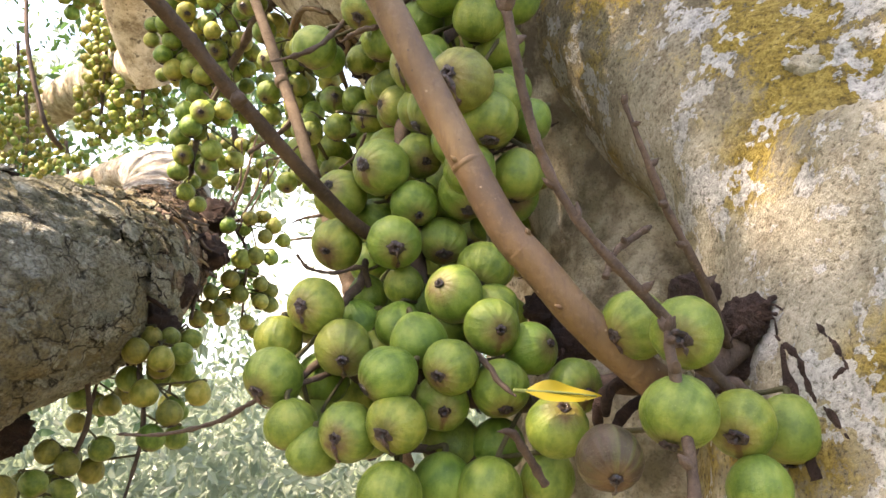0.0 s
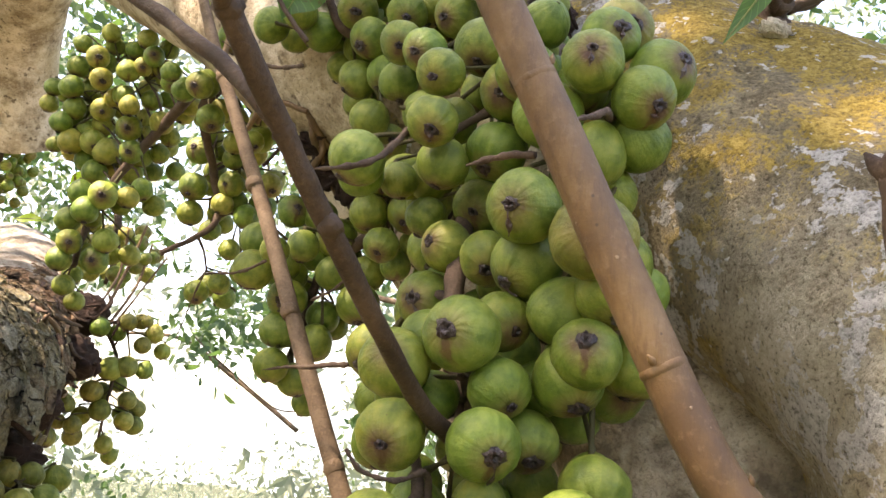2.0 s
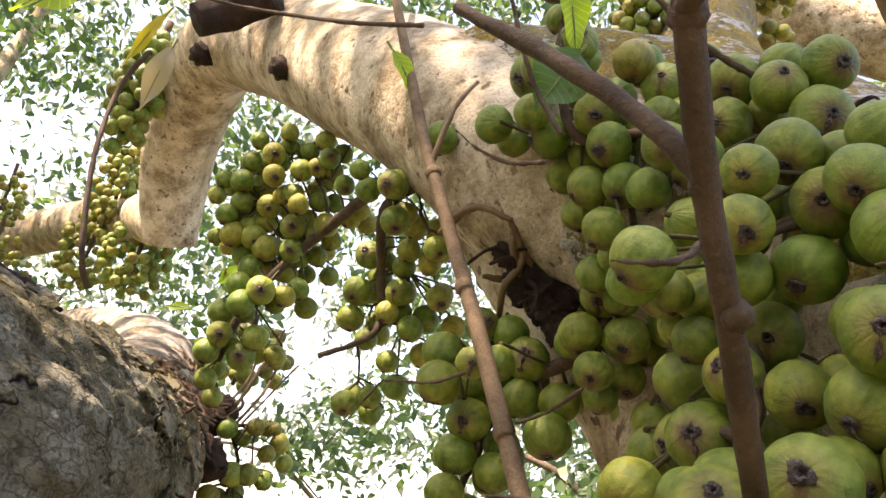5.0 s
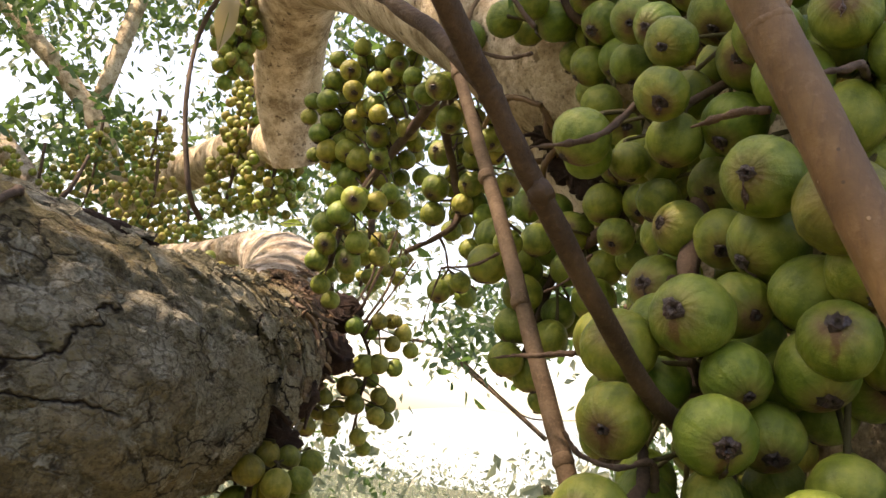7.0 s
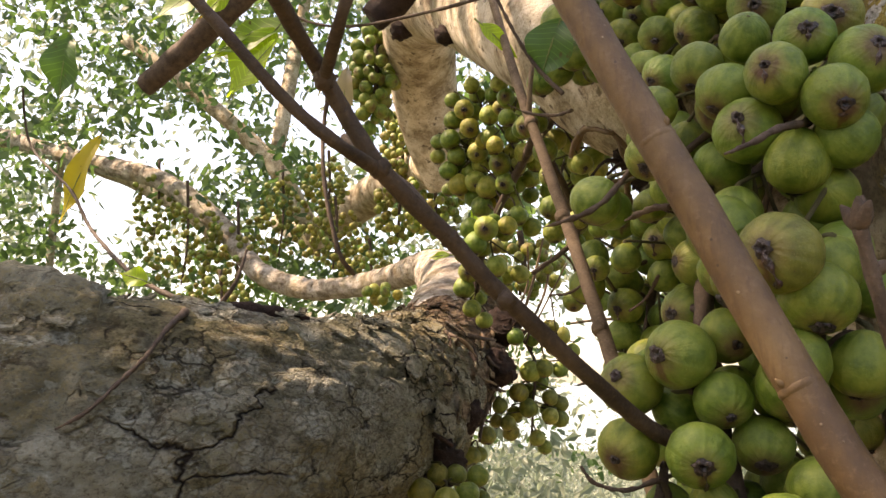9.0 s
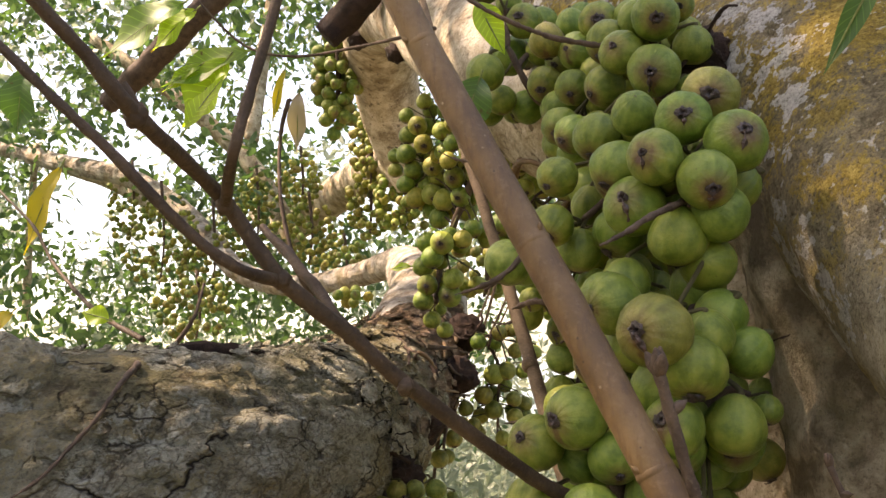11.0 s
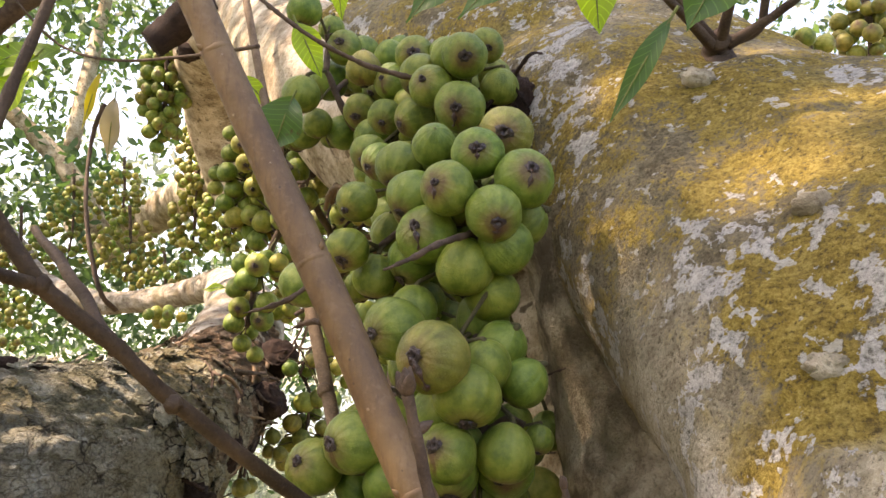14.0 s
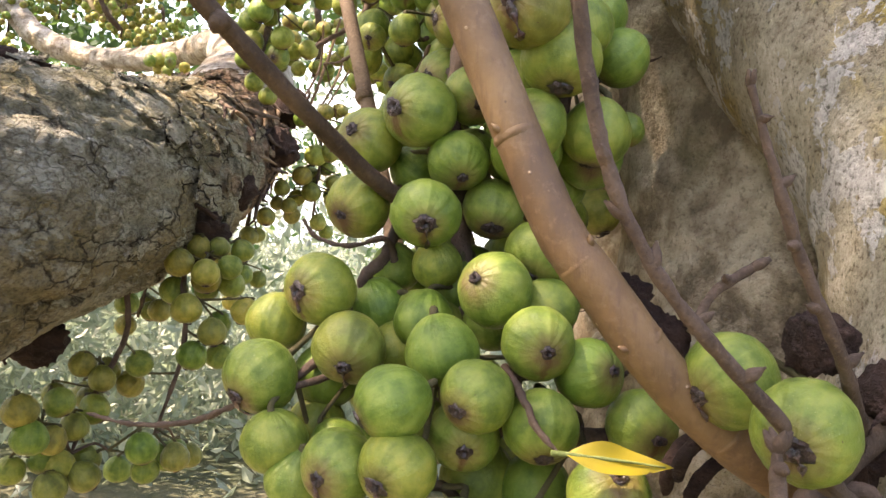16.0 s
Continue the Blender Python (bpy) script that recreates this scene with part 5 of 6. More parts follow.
loose_twig(WITHERED, [(*(-0.067, 0.591, 1.812), 0.0035), (*(-0.085, 0.571, 1.786), 0.003), (*(-0.102, 0.567, 1.778), 0.0024), (*(-0.117, 0.566, 1.774), 0.001)])
loose_twig(WITHERED, [(*(-0.130, 0.734, 1.901), 0.0026), (*(-0.149, 0.757, 1.906), 0.0022), (*(-0.172, 0.760, 1.911), 0.0018), (*(-0.190, 0.761, 1.921), 0.0006)])
loose_twig(WITHERED, [(*(-0.077, 0.660, 1.689), 0.003), (*(-0.100, 0.688, 1.687), 0.0025), (*(-0.113, 0.701, 1.686), 0.0022), (*(-0.127, 0.716, 1.684), 0.0012)])
loose_twig(WITHERED, [(*(-0.069, 0.769, 1.771), 0.0024), (*(-0.082, 0.799, 1.757), 0.0020), (*(-0.098, 0.817, 1.748), 0.0014)])
loose_twig(WITHERED, [(*(-0.137, 0.836, 1.777), 0.0024), (*(-0.159, 0.865, 1.770), 0.0022), (*(-0.186, 0.913, 1.774), 0.0018), (*(-0.195, 0.958, 1.774), 0.0012), (*(-0.226, 1.140, 1.742), 0.0010)])
loose_twig(WITHERED, [(*(-0.035, 0.451, 1.758), 0.0026), (*(-0.043, 0.458, 1.759), 0.0024), (*(-0.050, 0.465, 1.758), 0.0020), (*(-0.057, 0.473, 1.757), 0.0006)])
loose_twig("bent twig with a few leaves over the figs", [(*(-0.023, 0.666, 1.960), 0.0040), (*(-0.064, 0.665, 1.973), 0.0034), (*(-0.104, 0.653, 1.992), 0.0030), (*(-0.143, 0.650, 2.022), 0.0028), (*(-0.181, 0.656, 2.056), 0.0026), (*(-0.201, 0.666, 2.095), 0.002)])
loose_twig("thin brown twig behind the sapling", [(*(-0.129, 0.694, 1.901), 0.0030), (*(-0.154, 0.693, 1.932), 0.0026), (*(-0.182, 0.688, 1.988), 0.0022), (*(-0.205, 0.693, 2.054), 0.002), (*(-0.220, 0.699, 2.123), 0.002)])
loose_twig("black splintered twig beside the trunk", [(*(0.035, 0.675, 1.732), 0.002), (*(0.057, 0.638, 1.735), 0.0022), (*(0.081, 0.601, 1.742), 0.0004)], M_KNOT)
loose_twig("upright bare twig with a bud at its tip", [(*(-0.522, 1.175, 1.841), 0.006), (*(-0.529, 1.137, 1.870), 0.0055), (*(-0.558, 1.144, 1.971), 0.005), (*(-0.578, 1.176, 2.073), 0.0048), (*(-0.563, 1.173, 2.131), 0.006), (*(-0.557, 1.175, 2.134), 0.002)])
loose_twig("thin leafy twig reaching across the sky", [(*(-0.242, 0.917, 2.103), 0.004), (*(-0.338, 0.987, 2.126), 0.0036), (*(-0.474, 1.042, 2.147), 0.0032), (*(-0.562, 1.060, 2.178), 0.0030), (*(-0.610, 1.036, 2.226), 0.0026), (*(-0.643, 1.018, 2.274), 0.002)])
loose_twig("reddish brown bare twig lying on the thick limb", [(-0.436, 0.668, 1.738, 0.0060), (-0.426, 0.655, 1.737, 0.0056), (-0.413, 0.618, 1.722, 0.0031), (-0.401, 0.578, 1.698, 0.0026), (-0.402, 0.556, 1.682, 0.0025), (-0.401, 0.529, 1.664, 0.0021), (-0.406, 0.506, 1.652, 0.0012)], M_TWIG)
loose_twig("broken brown branch against the leaves", [(*(-1.177, 1.519, 2.306), 0.022), (*(-1.067, 1.497, 2.363), 0.026), (*(-0.966, 1.471, 2.416), 0.026), (*(-0.826, 1.456, 2.502), 0.024)])
loose_twig("black broken branch stub", [(*(-0.587, 1.354, 2.306), 0.026), (*(-0.554, 1.362, 2.336), 0.030), (*(-0.486, 1.328, 2.370), 0.028)], M_KNOT)
loose_twig("dark bent twig with leaves", [(*(-0.567, 0.849, 1.769), 0.006), (*(-0.683, 0.909, 1.810), 0.005), (*(-0.797, 0.965, 1.879), 0.0042), (*(-0.858, 0.988, 1.941), 0.0036), (*(-0.984, 1.038, 2.028), 0.003), (*(-0.994, 1.023, 2.112), 0.003)], M_DARKSTEM)
loose_twig("thin twig standing on the thick limb", [(*(-0.566, 0.903, 1.762), 0.005), (*(-0.542, 0.907, 1.795), 0.004), (*(-0.540, 0.924, 1.836), 0.0025)])
for k, (a, b, c) in enumerate((((-0.359, 1.657, 1.968), (-0.377, 1.656, 1.892), (-0.402, 1.636, 1.794)), ((-0.351, 1.695, 1.944), (-0.362, 1.675, 1.864), (-0.392, 1.640, 1.785)), ((-0.383, 1.633, 1.951), (-0.387, 1.645, 1.879), (-0.404, 1.601, 1.810)), ((-0.324, 1.705, 1.926), (-0.361, 1.679, 1.844), (-0.393, 1.662, 1.776)))):
    loose_twig("reddish aerial root at the end of the thick limb", [(*a, 0.003), (*b, 0.005 - k * 0.0007), (*c, 0.004)], M_SAPLING, "aerial roots")


# ---- loose plates on the thick limb ----
def bark_plates():
    """Curling plates of bark that lift off the upper side of the thick limb."""
    rng = random.Random(41)
    holder = next(o for o in fig_tree.children if o.name.startswith("big_limb"))
    axis = spline([(-0.62, 0.50, 1.603, 0.145), (-0.536, 0.572, 1.603, 0.145), (-0.461, 0.887, 1.630, 0.126), (-0.468, 1.20, 1.665, 0.116), (-0.510, 1.50, 1.730, 0.105)], 30)
    for k in range(150):
        i = rng.randrange(4, len(axis) - 4)
        p, r = Vector(axis[i][:3]), axis[i][3]
        along = Vector(axis[i + 3][:3] - axis[i - 3][:3]).normalized()
        up = (Vector((0, 0, 1)) - along * along.z).normalized()
        side = along.cross(up)
        a = rng.gauss(0.0, 0.75) if k < 46 else rng.gauss(0.15, 0.5) if k >= 70 else rng.uniform(0.9, 2.0) * (1 if side.x > 0 else -1)
        out = up * math.cos(a) + side * math.sin(a)
        tang = along.cross(out)
        spin = rng.uniform(-0.5, 0.5)
        lx = along * math.cos(spin) + tang * math.sin(spin)
        ly = out.cross(lx)
        length, width = (rng.uniform(0.018, 0.055), rng.uniform(0.008, 0.020)) if k < 70 else (rng.uniform(0.012, 0.034), rng.uniform(0.003, 0.008))
        curl = rng.uniform(0.002, 0.007)
        verts, faces = [], []
        n, m = 6, 4
        edge = [rng.uniform(0.75, 1.15) for _ in range(n + 1)]
        for layer in (0.0, -0.0022):
            for x in range(n + 1):
                for y in range(m + 1):
                    u, v = x / n * 2 - 1, y / m * 2 - 1
                    lift = 0.0045 + layer + curl * u * u * (1 if u > 0 else 0.3) + 0.0015 * noise.noise(Vector((u * 2, v * 2, k)))
                    q = p + out * (r + lift - 0.5 * (v * width * edge[x]) ** 2 / r) + lx * u * length * 0.5 * (1 - 0.2 * v * v) + ly * v * width * edge[x]
                    verts.append(q)
        w = (n + 1) * (m + 1)
        for x in range(n):
            for y in range(m):
                b = x * (m + 1) + y
                faces.append((b, b + m + 1, b + m + 2, b + 1))
                faces.append((w + b, w + b + 1, w + b + m + 2, w + b + m + 1))
        rim = [x * (m + 1) for x in range(n + 1)] + [n * (m + 1) + y for y in range(1, m + 1)] + [x * (m + 1) + m for x in range(n - 1, -1, -1)] + [y for y in range(m - 1, 0, -1)]
        for i0, i1 in zip(rim, rim[1:] + rim[:1]):
            faces.append((i0, i1, i1 + w, i0 + w))
        part(mesh_object("bark_plate", verts, faces, M_SCALY, False), holder)


bark_plates()


def frayed_strips():
    """Reddish strips of torn bark that run round the end of the thick limb."""
    rng = random.Random(73)
    holder = next(o for o in fig_tree.children if o.name.startswith("big_limb"))
    axis = spline([(-0.461, 0.887, 1.630, 0.126), (-0.468, 1.20, 1.665, 0.116), (-0.510, 1.50, 1.730, 0.105), (-0.560, 1.74, 1.820, 0.093)], 30)
    for k in range(64):
        i = min(len(axis) - 4, max(3, int(rng.uniform(0.38, 0.88) * (len(axis) - 1))))
        row = axis[i]
        p, r = Vector(row[:3]), row[3]
        along = Vector(axis[i + 3][:3] - axis[i - 3][:3]).normalized()
        up = (Vector((0, 0, 1)) - along * along.z).normalized()
        side = along.cross(up) if along.cross(up).x > 0 else -along.cross(up)
        a0, span, slip = rng.uniform(0.3, 2.1), rng.uniform(-0.12, 0.45), rng.uniform(-0.09, 0.12)
        w = rng.uniform(0.0010, 0.0030)
        nodes = []
        for m in range(5):
            s = m / 4
            a = a0 + span * s
            lift = 0.001 + (0.012 * s ** 3 if k % 3 == 0 else 0.002 * math.sin(s * 3))
            nodes.append((*(p + along * slip * s + (up * math.cos(a) + side * math.sin(a)) * (r + lift)), w * (0.5 + 0.9 * math.sin(math.pi * (0.15 + 0.7 * s)) - 0.2 * s)))
        part(tube("bark_strip", nodes, (M_TWIG, M_KNOT, M_SAPLING)[k % 3], 7, 4, ridged(0.0011, 90.0, k)), holder, "torn reddish strip of bark")


frayed_strips()
part(tube("broken_stub", [(-0.66, 0.47, 1.690, 0.040), (-0.57, 0.54, 1.708, 0.056), (-0.50, 0.580, 1.712, 0.054), (-0.462, 0.605, 1.712, 0.036)], M_SCALY, 60, 24, scaly(0.007, 4.4)), fig_tree, "low broken ledge of bark on the thick limb")
tagged(tube("bark_strip", [(*(-0.491, 0.781, 1.752), 0.003), (*(-0.471, 0.809, 1.756), 0.007), (*(-0.445, 0.841, 1.754), 0.006), (*(-0.428, 0.869, 1.751), 0.002)], M_KNOT, 10, 10, ridged(0.002, 90.0, 3.0)), "dark loose strip of bark on the thick limb", "bark strip")
for spot, size in (((0.207, 0.502, 1.822), 0.008), ((0.195, 0.454, 1.737), 0.008), ((0.174, 0.628, 1.939), 0.008)):
    v, f = lump(size, spot[0] * 30, 12, 18, 0.5)
    part(mesh_object("twig_scar", [Vector((q.x * 1.4, q.y * 0.8, q.z * 0.8)) + Vector(spot) for q in v], f, M_REAR), fig_tree, "grey scar of a shed twig")


for spot, size, label in (((-0.432, 1.292, 2.232), 0.017, "dark scar of a lost twig on the pale limb"), ((-0.653, 1.645, 2.415), 0.022, "dark collar of a lost branch on the pale limb")):
    v, f = lump(size, size * 900, 12, 18, 0.45)
    part(mesh_object("twig_scar", [Vector((q.x, q.y * 0.9, q.z * 0.9)) + Vector(spot) for q in v], f, M_KNOT), fig_tree, label)


# ---- black knots where bunches spring from the bark ----
def knot(label, centre, radius, count, seed, roots=3):
    rng = random.Random(seed)
    root = new("bark_knot")
    root.location = centre
    tagged(root, label, "knot", "bark knots")
    v, f = lump(radius, seed, 26, 36, 0.0)
    off = Vector((seed, -seed, seed * 0.5))
    rough = [q * (0.90 + 0.20 * noise.noise(q / radius * 1.4 + off) + 0.34 * abs(noise.noise(q / radius * 2.6 - off)) + 0.13 * noise.noise(q / radius * 6.0 + off) + 0.06 * noise.noise(q / radius * 13.0)) for q in v]
    part(mesh_object("burl", [Vector((q.x * 1.1, q.y * 0.85, q.z)) for q in rough], f, M_KNOT), root)
    for k in range(roots):
        a = Vector((rng.uniform(-1, 1), -0.5, rng.uniform(-0.5, 1))) * radius
        b = a + Vector((rng.uniform(-1, 1), -0.7, rng.uniform(-0.6, 0.6))) * radius
        c = b + Vector((rng.uniform(-1, 1), 0.1, rng.uniform(-1.2, 0.2))) * radius
        part(tube("old_stalk", [(*a, radius * 0.09), (*b, radius * 0.075), (*c, radius * 0.04)], M_KNOT, 7, 7, ridged(0.0012, 120.0, k)), root)
    return root


DARK_KNOT = "dark rough knot of old stalks on the bark"
knot(DARK_KNOT, (0.126, 0.440, 1.615), 0.0116, 4, 1, 1)
knot(DARK_KNOT, (0.147, 0.421, 1.602), 0.0122, 6, 2, 4)
knot(DARK_KNOT, (0.147, 0.433, 1.579), 0.0150, 6, 3, 3)
knot(DARK_KNOT, (0.168, 0.433, 1.582), 0.0109, 5, 9, 2)
knot(DARK_KNOT, (0.086, 0.572, 1.592), 0.017, 6, 4, 3)
knot(DARK_KNOT, (0.070, 0.588, 1.610), 0.014, 5, 14, 3)
knot(DARK_KNOT, (0.040, 0.712, 1.959), 0.022, 6, 5, 3)
knot(DARK_KNOT, (-0.106, 0.945, 1.920), 0.018, 6, 6, 4)
knot(DARK_KNOT, (-0.085, 0.948, 1.902), 0.026, 9, 7, 6)
knot(DARK_KNOT, (-0.066, 0.940, 1.882), 0.024, 8, 15, 5)
knot(DARK_KNOT, (-0.052, 0.930, 1.858), 0.018, 8, 17, 4)
knot(DARK_KNOT, (-0.384, 1.413, 1.718), 0.0315, 8, 8, 5)
knot(DARK_KNOT, (-0.406, 1.551, 1.794), 0.0315, 7, 10, 5)
knot(DARK_KNOT, (-0.377, 1.217, 1.652), 0.0280, 7, 11, 5)
knot(DARK_KNOT, (-0.458, 0.920, 1.488), 0.026, 8, 12, 4)
knot(DARK_KNOT, (-0.360, 1.059, 1.595), 0.034, 8, 13, 5)
for k, row in enumerate((
    ((0.086, 0.466, 1.553), (0.085, 0.455, 1.564), (0.094, 0.464, 1.570), (0.105, 0.485, 1.565)),
    ((0.084, 0.477, 1.544), (0.082, 0.466, 1.557), (0.089, 0.475, 1.565), (0.104, 0.494, 1.570)),
    ((0.116, 0.495, 1.561), (0.098, 0.476, 1.553), (0.091, 0.467, 1.542), (0.096, 0.478, 1.526)),
    ((-0.109, 0.918, 1.922), (-0.103, 0.925, 1.903), (-0.112, 0.930, 1.882), (-0.106, 0.962, 1.860)),
    ((-0.118, 0.915, 1.929), (-0.112, 0.922, 1.912), (-0.098, 0.938, 1.892), (-0.083, 0.950, 1.870)),
    ((-0.176, 0.972, 1.930), (-0.166, 0.950, 1.942), (-0.149, 0.921, 1.943), (-0.122, 0.905, 1.932)),
    ((-0.168, 0.968, 1.936), (-0.158, 0.946, 1.950), (-0.142, 0.925, 1.952), (-0.116, 0.914, 1.938)),
    ((-0.125, 0.912, 1.940), (-0.117, 0.912, 1.928), (-0.104, 0.921, 1.914), (-0.086, 0.933, 1.902)),
    ((-0.130, 0.950, 1.893), (-0.112, 0.955, 1.897), (-0.094, 0.948, 1.899), (-0.072, 0.940, 1.880)),
)):
    loose_twig("dark curved root on the bark", [(*p, w) for p, w in zip(row, (0.004, 0.0055, 0.005, 0.004))], M_KNOT if k < 3 else M_SAPLING, "curved roots")


trunk_part = next(o for o in fig_tree.children if o.name == "trunk")
for k, line in enumerate((
    ((0.1543, 0.4093, 1.596), (0.1577, 0.3899, 1.5852), (0.1587, 0.3837, 1.5735), (0.1636, 0.3714, 1.5614), (0.1668, 0.3623, 1.5523)),
    ((0.1645, 0.3885, 1.6017), (0.1673, 0.3771, 1.5922), (0.1696, 0.3687, 1.5823), (0.1735, 0.3589, 1.5738)),
    ((0.1696, 0.3687, 1.5823), (0.1668, 0.3712, 1.5800), (0.1649, 0.3730, 1.5768)),
    ((0.1556, 0.4016, 1.5912), (0.1550, 0.3920, 1.5714), (0.1565, 0.3840, 1.5540), (0.1584, 0.3765, 1.5346)),
)):
    width = (0.0014, 0.0010, 0.0008, 0.0026)[k]
    part(tube("bark_crack", [(x + 0.0009, y + 0.0003, z, width * (0.5 + 0.9 * math.sin(3.1 * (m + 0.4) / len(line)))) for m, (x, y, z) in enumerate(line)], M_KNOT, 8, 10, ridged(0.0016, 170.0, k + 2.0)), trunk_part, "black split in the bark")


# ---- leaves ----
def leaf(label, base, tip, width, material, cup=0.25, droop=0.12, group="leaves", face=None):
    """One leaf blade with a midrib and a short stalk; width in metres."""
    base, tip = Vector(base), Vector(tip)
    d = tip - base
    length = d.length
    d.normalize()
    view = face if face else Vector((0.15, -1.0, 0.45))
    up = (view - d * view.dot(d)).normalized()
    side = d.cross(up)
    verts, faces = [], []
    n = 12
    for i in range(n + 1):
        s = i / n
        w = width * 0.5 * (math.sin(math.pi / 2 * min(1.0, s / 0.42)) ** 0.8 if s < 0.42 else max(0.0, math.cos(math.pi / 2 * (s - 0.42) / 0.58)) ** 1.25)
        mid = base + d * length * s + up * (-droop * length * s * s + 0.02 * length * math.sin(s * 7))
        for q in (-1, -0.5, 0, 0.5, 1):
            wave = 0.08 * width * math.sin(s * 11 + q * 2)
            verts.append(mid + side * w * q + up * (cup * w * abs(q) + wave * abs(q)))
    for i in range(n):
        for k in range(4):
            a = i * 5 + k
            faces.append((a, a + 1, a + 6, a + 5))
    ob = mesh_object("leaf", verts, faces, material)
    uv = ob.data.uv_layers.new(name="blade")
    for loop in ob.data.loops:
        i, k = divmod(loop.vertex_index, 5)
        uv.data[loop.index].uv = (i / n, k / 4)
    tagged(ob, label, "leaf", group)
    part(tube("midrib", [(*(base - d * length * 0.12), 0.0012), (*base, 0.0011), (*(base + d * length * 0.5 + up * (-droop * length * 0.25 + 0.0004)), 0.0007), (*(base + d * length * 0.93 + up * (-droop * length * 0.86)), 0.0003)], M_RIB, 6, 5), ob)
    return ob


leaf("yellow leaf with brown specks lying on a fig", (0.039, 0.429, 1.568), (0.079, 0.435, 1.566), 0.012, M_LEAF_YELLOW, 0.2, 0.05, face=Vector((0.1, -0.8, 0.6)))
leaf("dull green leaf hanging beside the sapling", (-0.129, 0.689, 1.959), (-0.148, 0.692, 1.914), 0.040, M_LEAF_DARK)
leaf("broad green leaf on a thin twig", (-0.640, 1.016, 2.238), (-0.744, 0.970, 2.168), 0.068, M_LEAF_MID)
leaf("backlit yellow-green leaf on a thin twig", (-0.624, 1.022, 2.228), (-0.687, 1.003, 2.175), 0.048, M_LEAF)
leaf("fresh green leaf on a thin twig", (-0.578, 1.083, 2.183), (-0.688, 1.028, 2.138), 0.054, M_LEAF_MID)
leaf("backlit bright green leaf with worm holes", (-0.597, 1.060, 2.166), (-0.667, 1.045, 2.077), 0.078, M_LEAF)
leaf("green leaf in shade on a thin twig", (-0.637, 1.057, 2.163), (-0.694, 1.041, 2.130), 0.028, M_LEAF)
leaf("broad dark green leaf", (-0.891, 0.997, 2.172), (-0.915, 1.001, 2.076), 0.066, M_LEAF_DARK)
leaf("hanging yellow leaf with brown specks", (-0.888, 1.070, 2.042), (-0.959, 1.063, 1.917), 0.046, M_LEAF_YELLOW)
leaf("small drooping yellow leaf", (-0.540, 1.123, 2.165), (-0.568, 1.124, 2.087), 0.016, M_LEAF_YELLOW)
leaf("withered brown hanging leaf", (-0.523, 1.134, 2.131), (-0.536, 1.142, 2.046), 0.030, M_LEAF_DRY)
leaf("small round green leaf on a twig", (-0.634, 0.875, 1.795), (-0.663, 0.862, 1.806), 0.026, M_LEAF)
leaf("yellowing leaf at the edge of the twig", (-0.893, 0.993, 1.822), (-0.948, 0.980, 1.774), 0.04, M_LEAF_YELLOW)
leaf("dark green leaf over the trunk", (0.026, 0.584, 2.025), (-0.022, 0.581, 1.972), 0.032, M_LEAF_DARK)
leaf("dark green leaf over the trunk", (0.073, 0.574, 2.022), (0.014, 0.569, 1.968), 0.034, M_LEAF_DARK)
leaf("yellowish green leaf over the trunk", (0.100, 0.561, 2.009), (0.107, 0.572, 1.951), 0.036, M_LEAF)
leaf("blue-green leaf on the trunk's twig", (0.188, 0.552, 1.996), (0.156, 0.554, 1.944), 0.040, M_LEAF_DARK)
leaf("narrow blue-green leaf on the trunk's twig", (0.149, 0.570, 1.957), (0.109, 0.572, 1.893), 0.015, M_LEAF_DARK)
leaf("green leaf on the trunk's twig", (0.244, 0.614, 2.016), (0.198, 0.606, 1.996), 0.022, M_LEAF_DARK)
leaf("narrow fresh leaf before the limb", (-0.127, 0.801, 2.133), (-0.122, 0.811, 2.079), 0.020, M_LEAF)
leaf("narrow fresh leaf before the limb", (-0.147, 0.795, 2.143), (-0.150, 0.801, 2.099), 0.015, M_LEAF)
leaf("fresh leaf before the limb", (-0.142, 0.730, 2.042), (-0.120, 0.742, 1.996), 0.026, M_LEAF)
leaf("fresh leaf beside the arching limb", (-0.264, 0.919, 2.072), (-0.223, 0.930, 2.034), 0.02, M_LEAF)
leaf("fresh leaf among the far figs", (-0.438, 1.525, 2.013), (-0.473, 1.543, 1.979), 0.022, M_LEAF)
leaf("small fresh leaf on the thick limb", (-0.459, 1.410, 1.902), (-0.502, 1.415, 1.902), 0.016, M_LEAF)
leaf("backlit green leaf overhead", (-0.579, 0.938, 2.030), (-0.530, 0.939, 2.099), 0.03, M_LEAF)

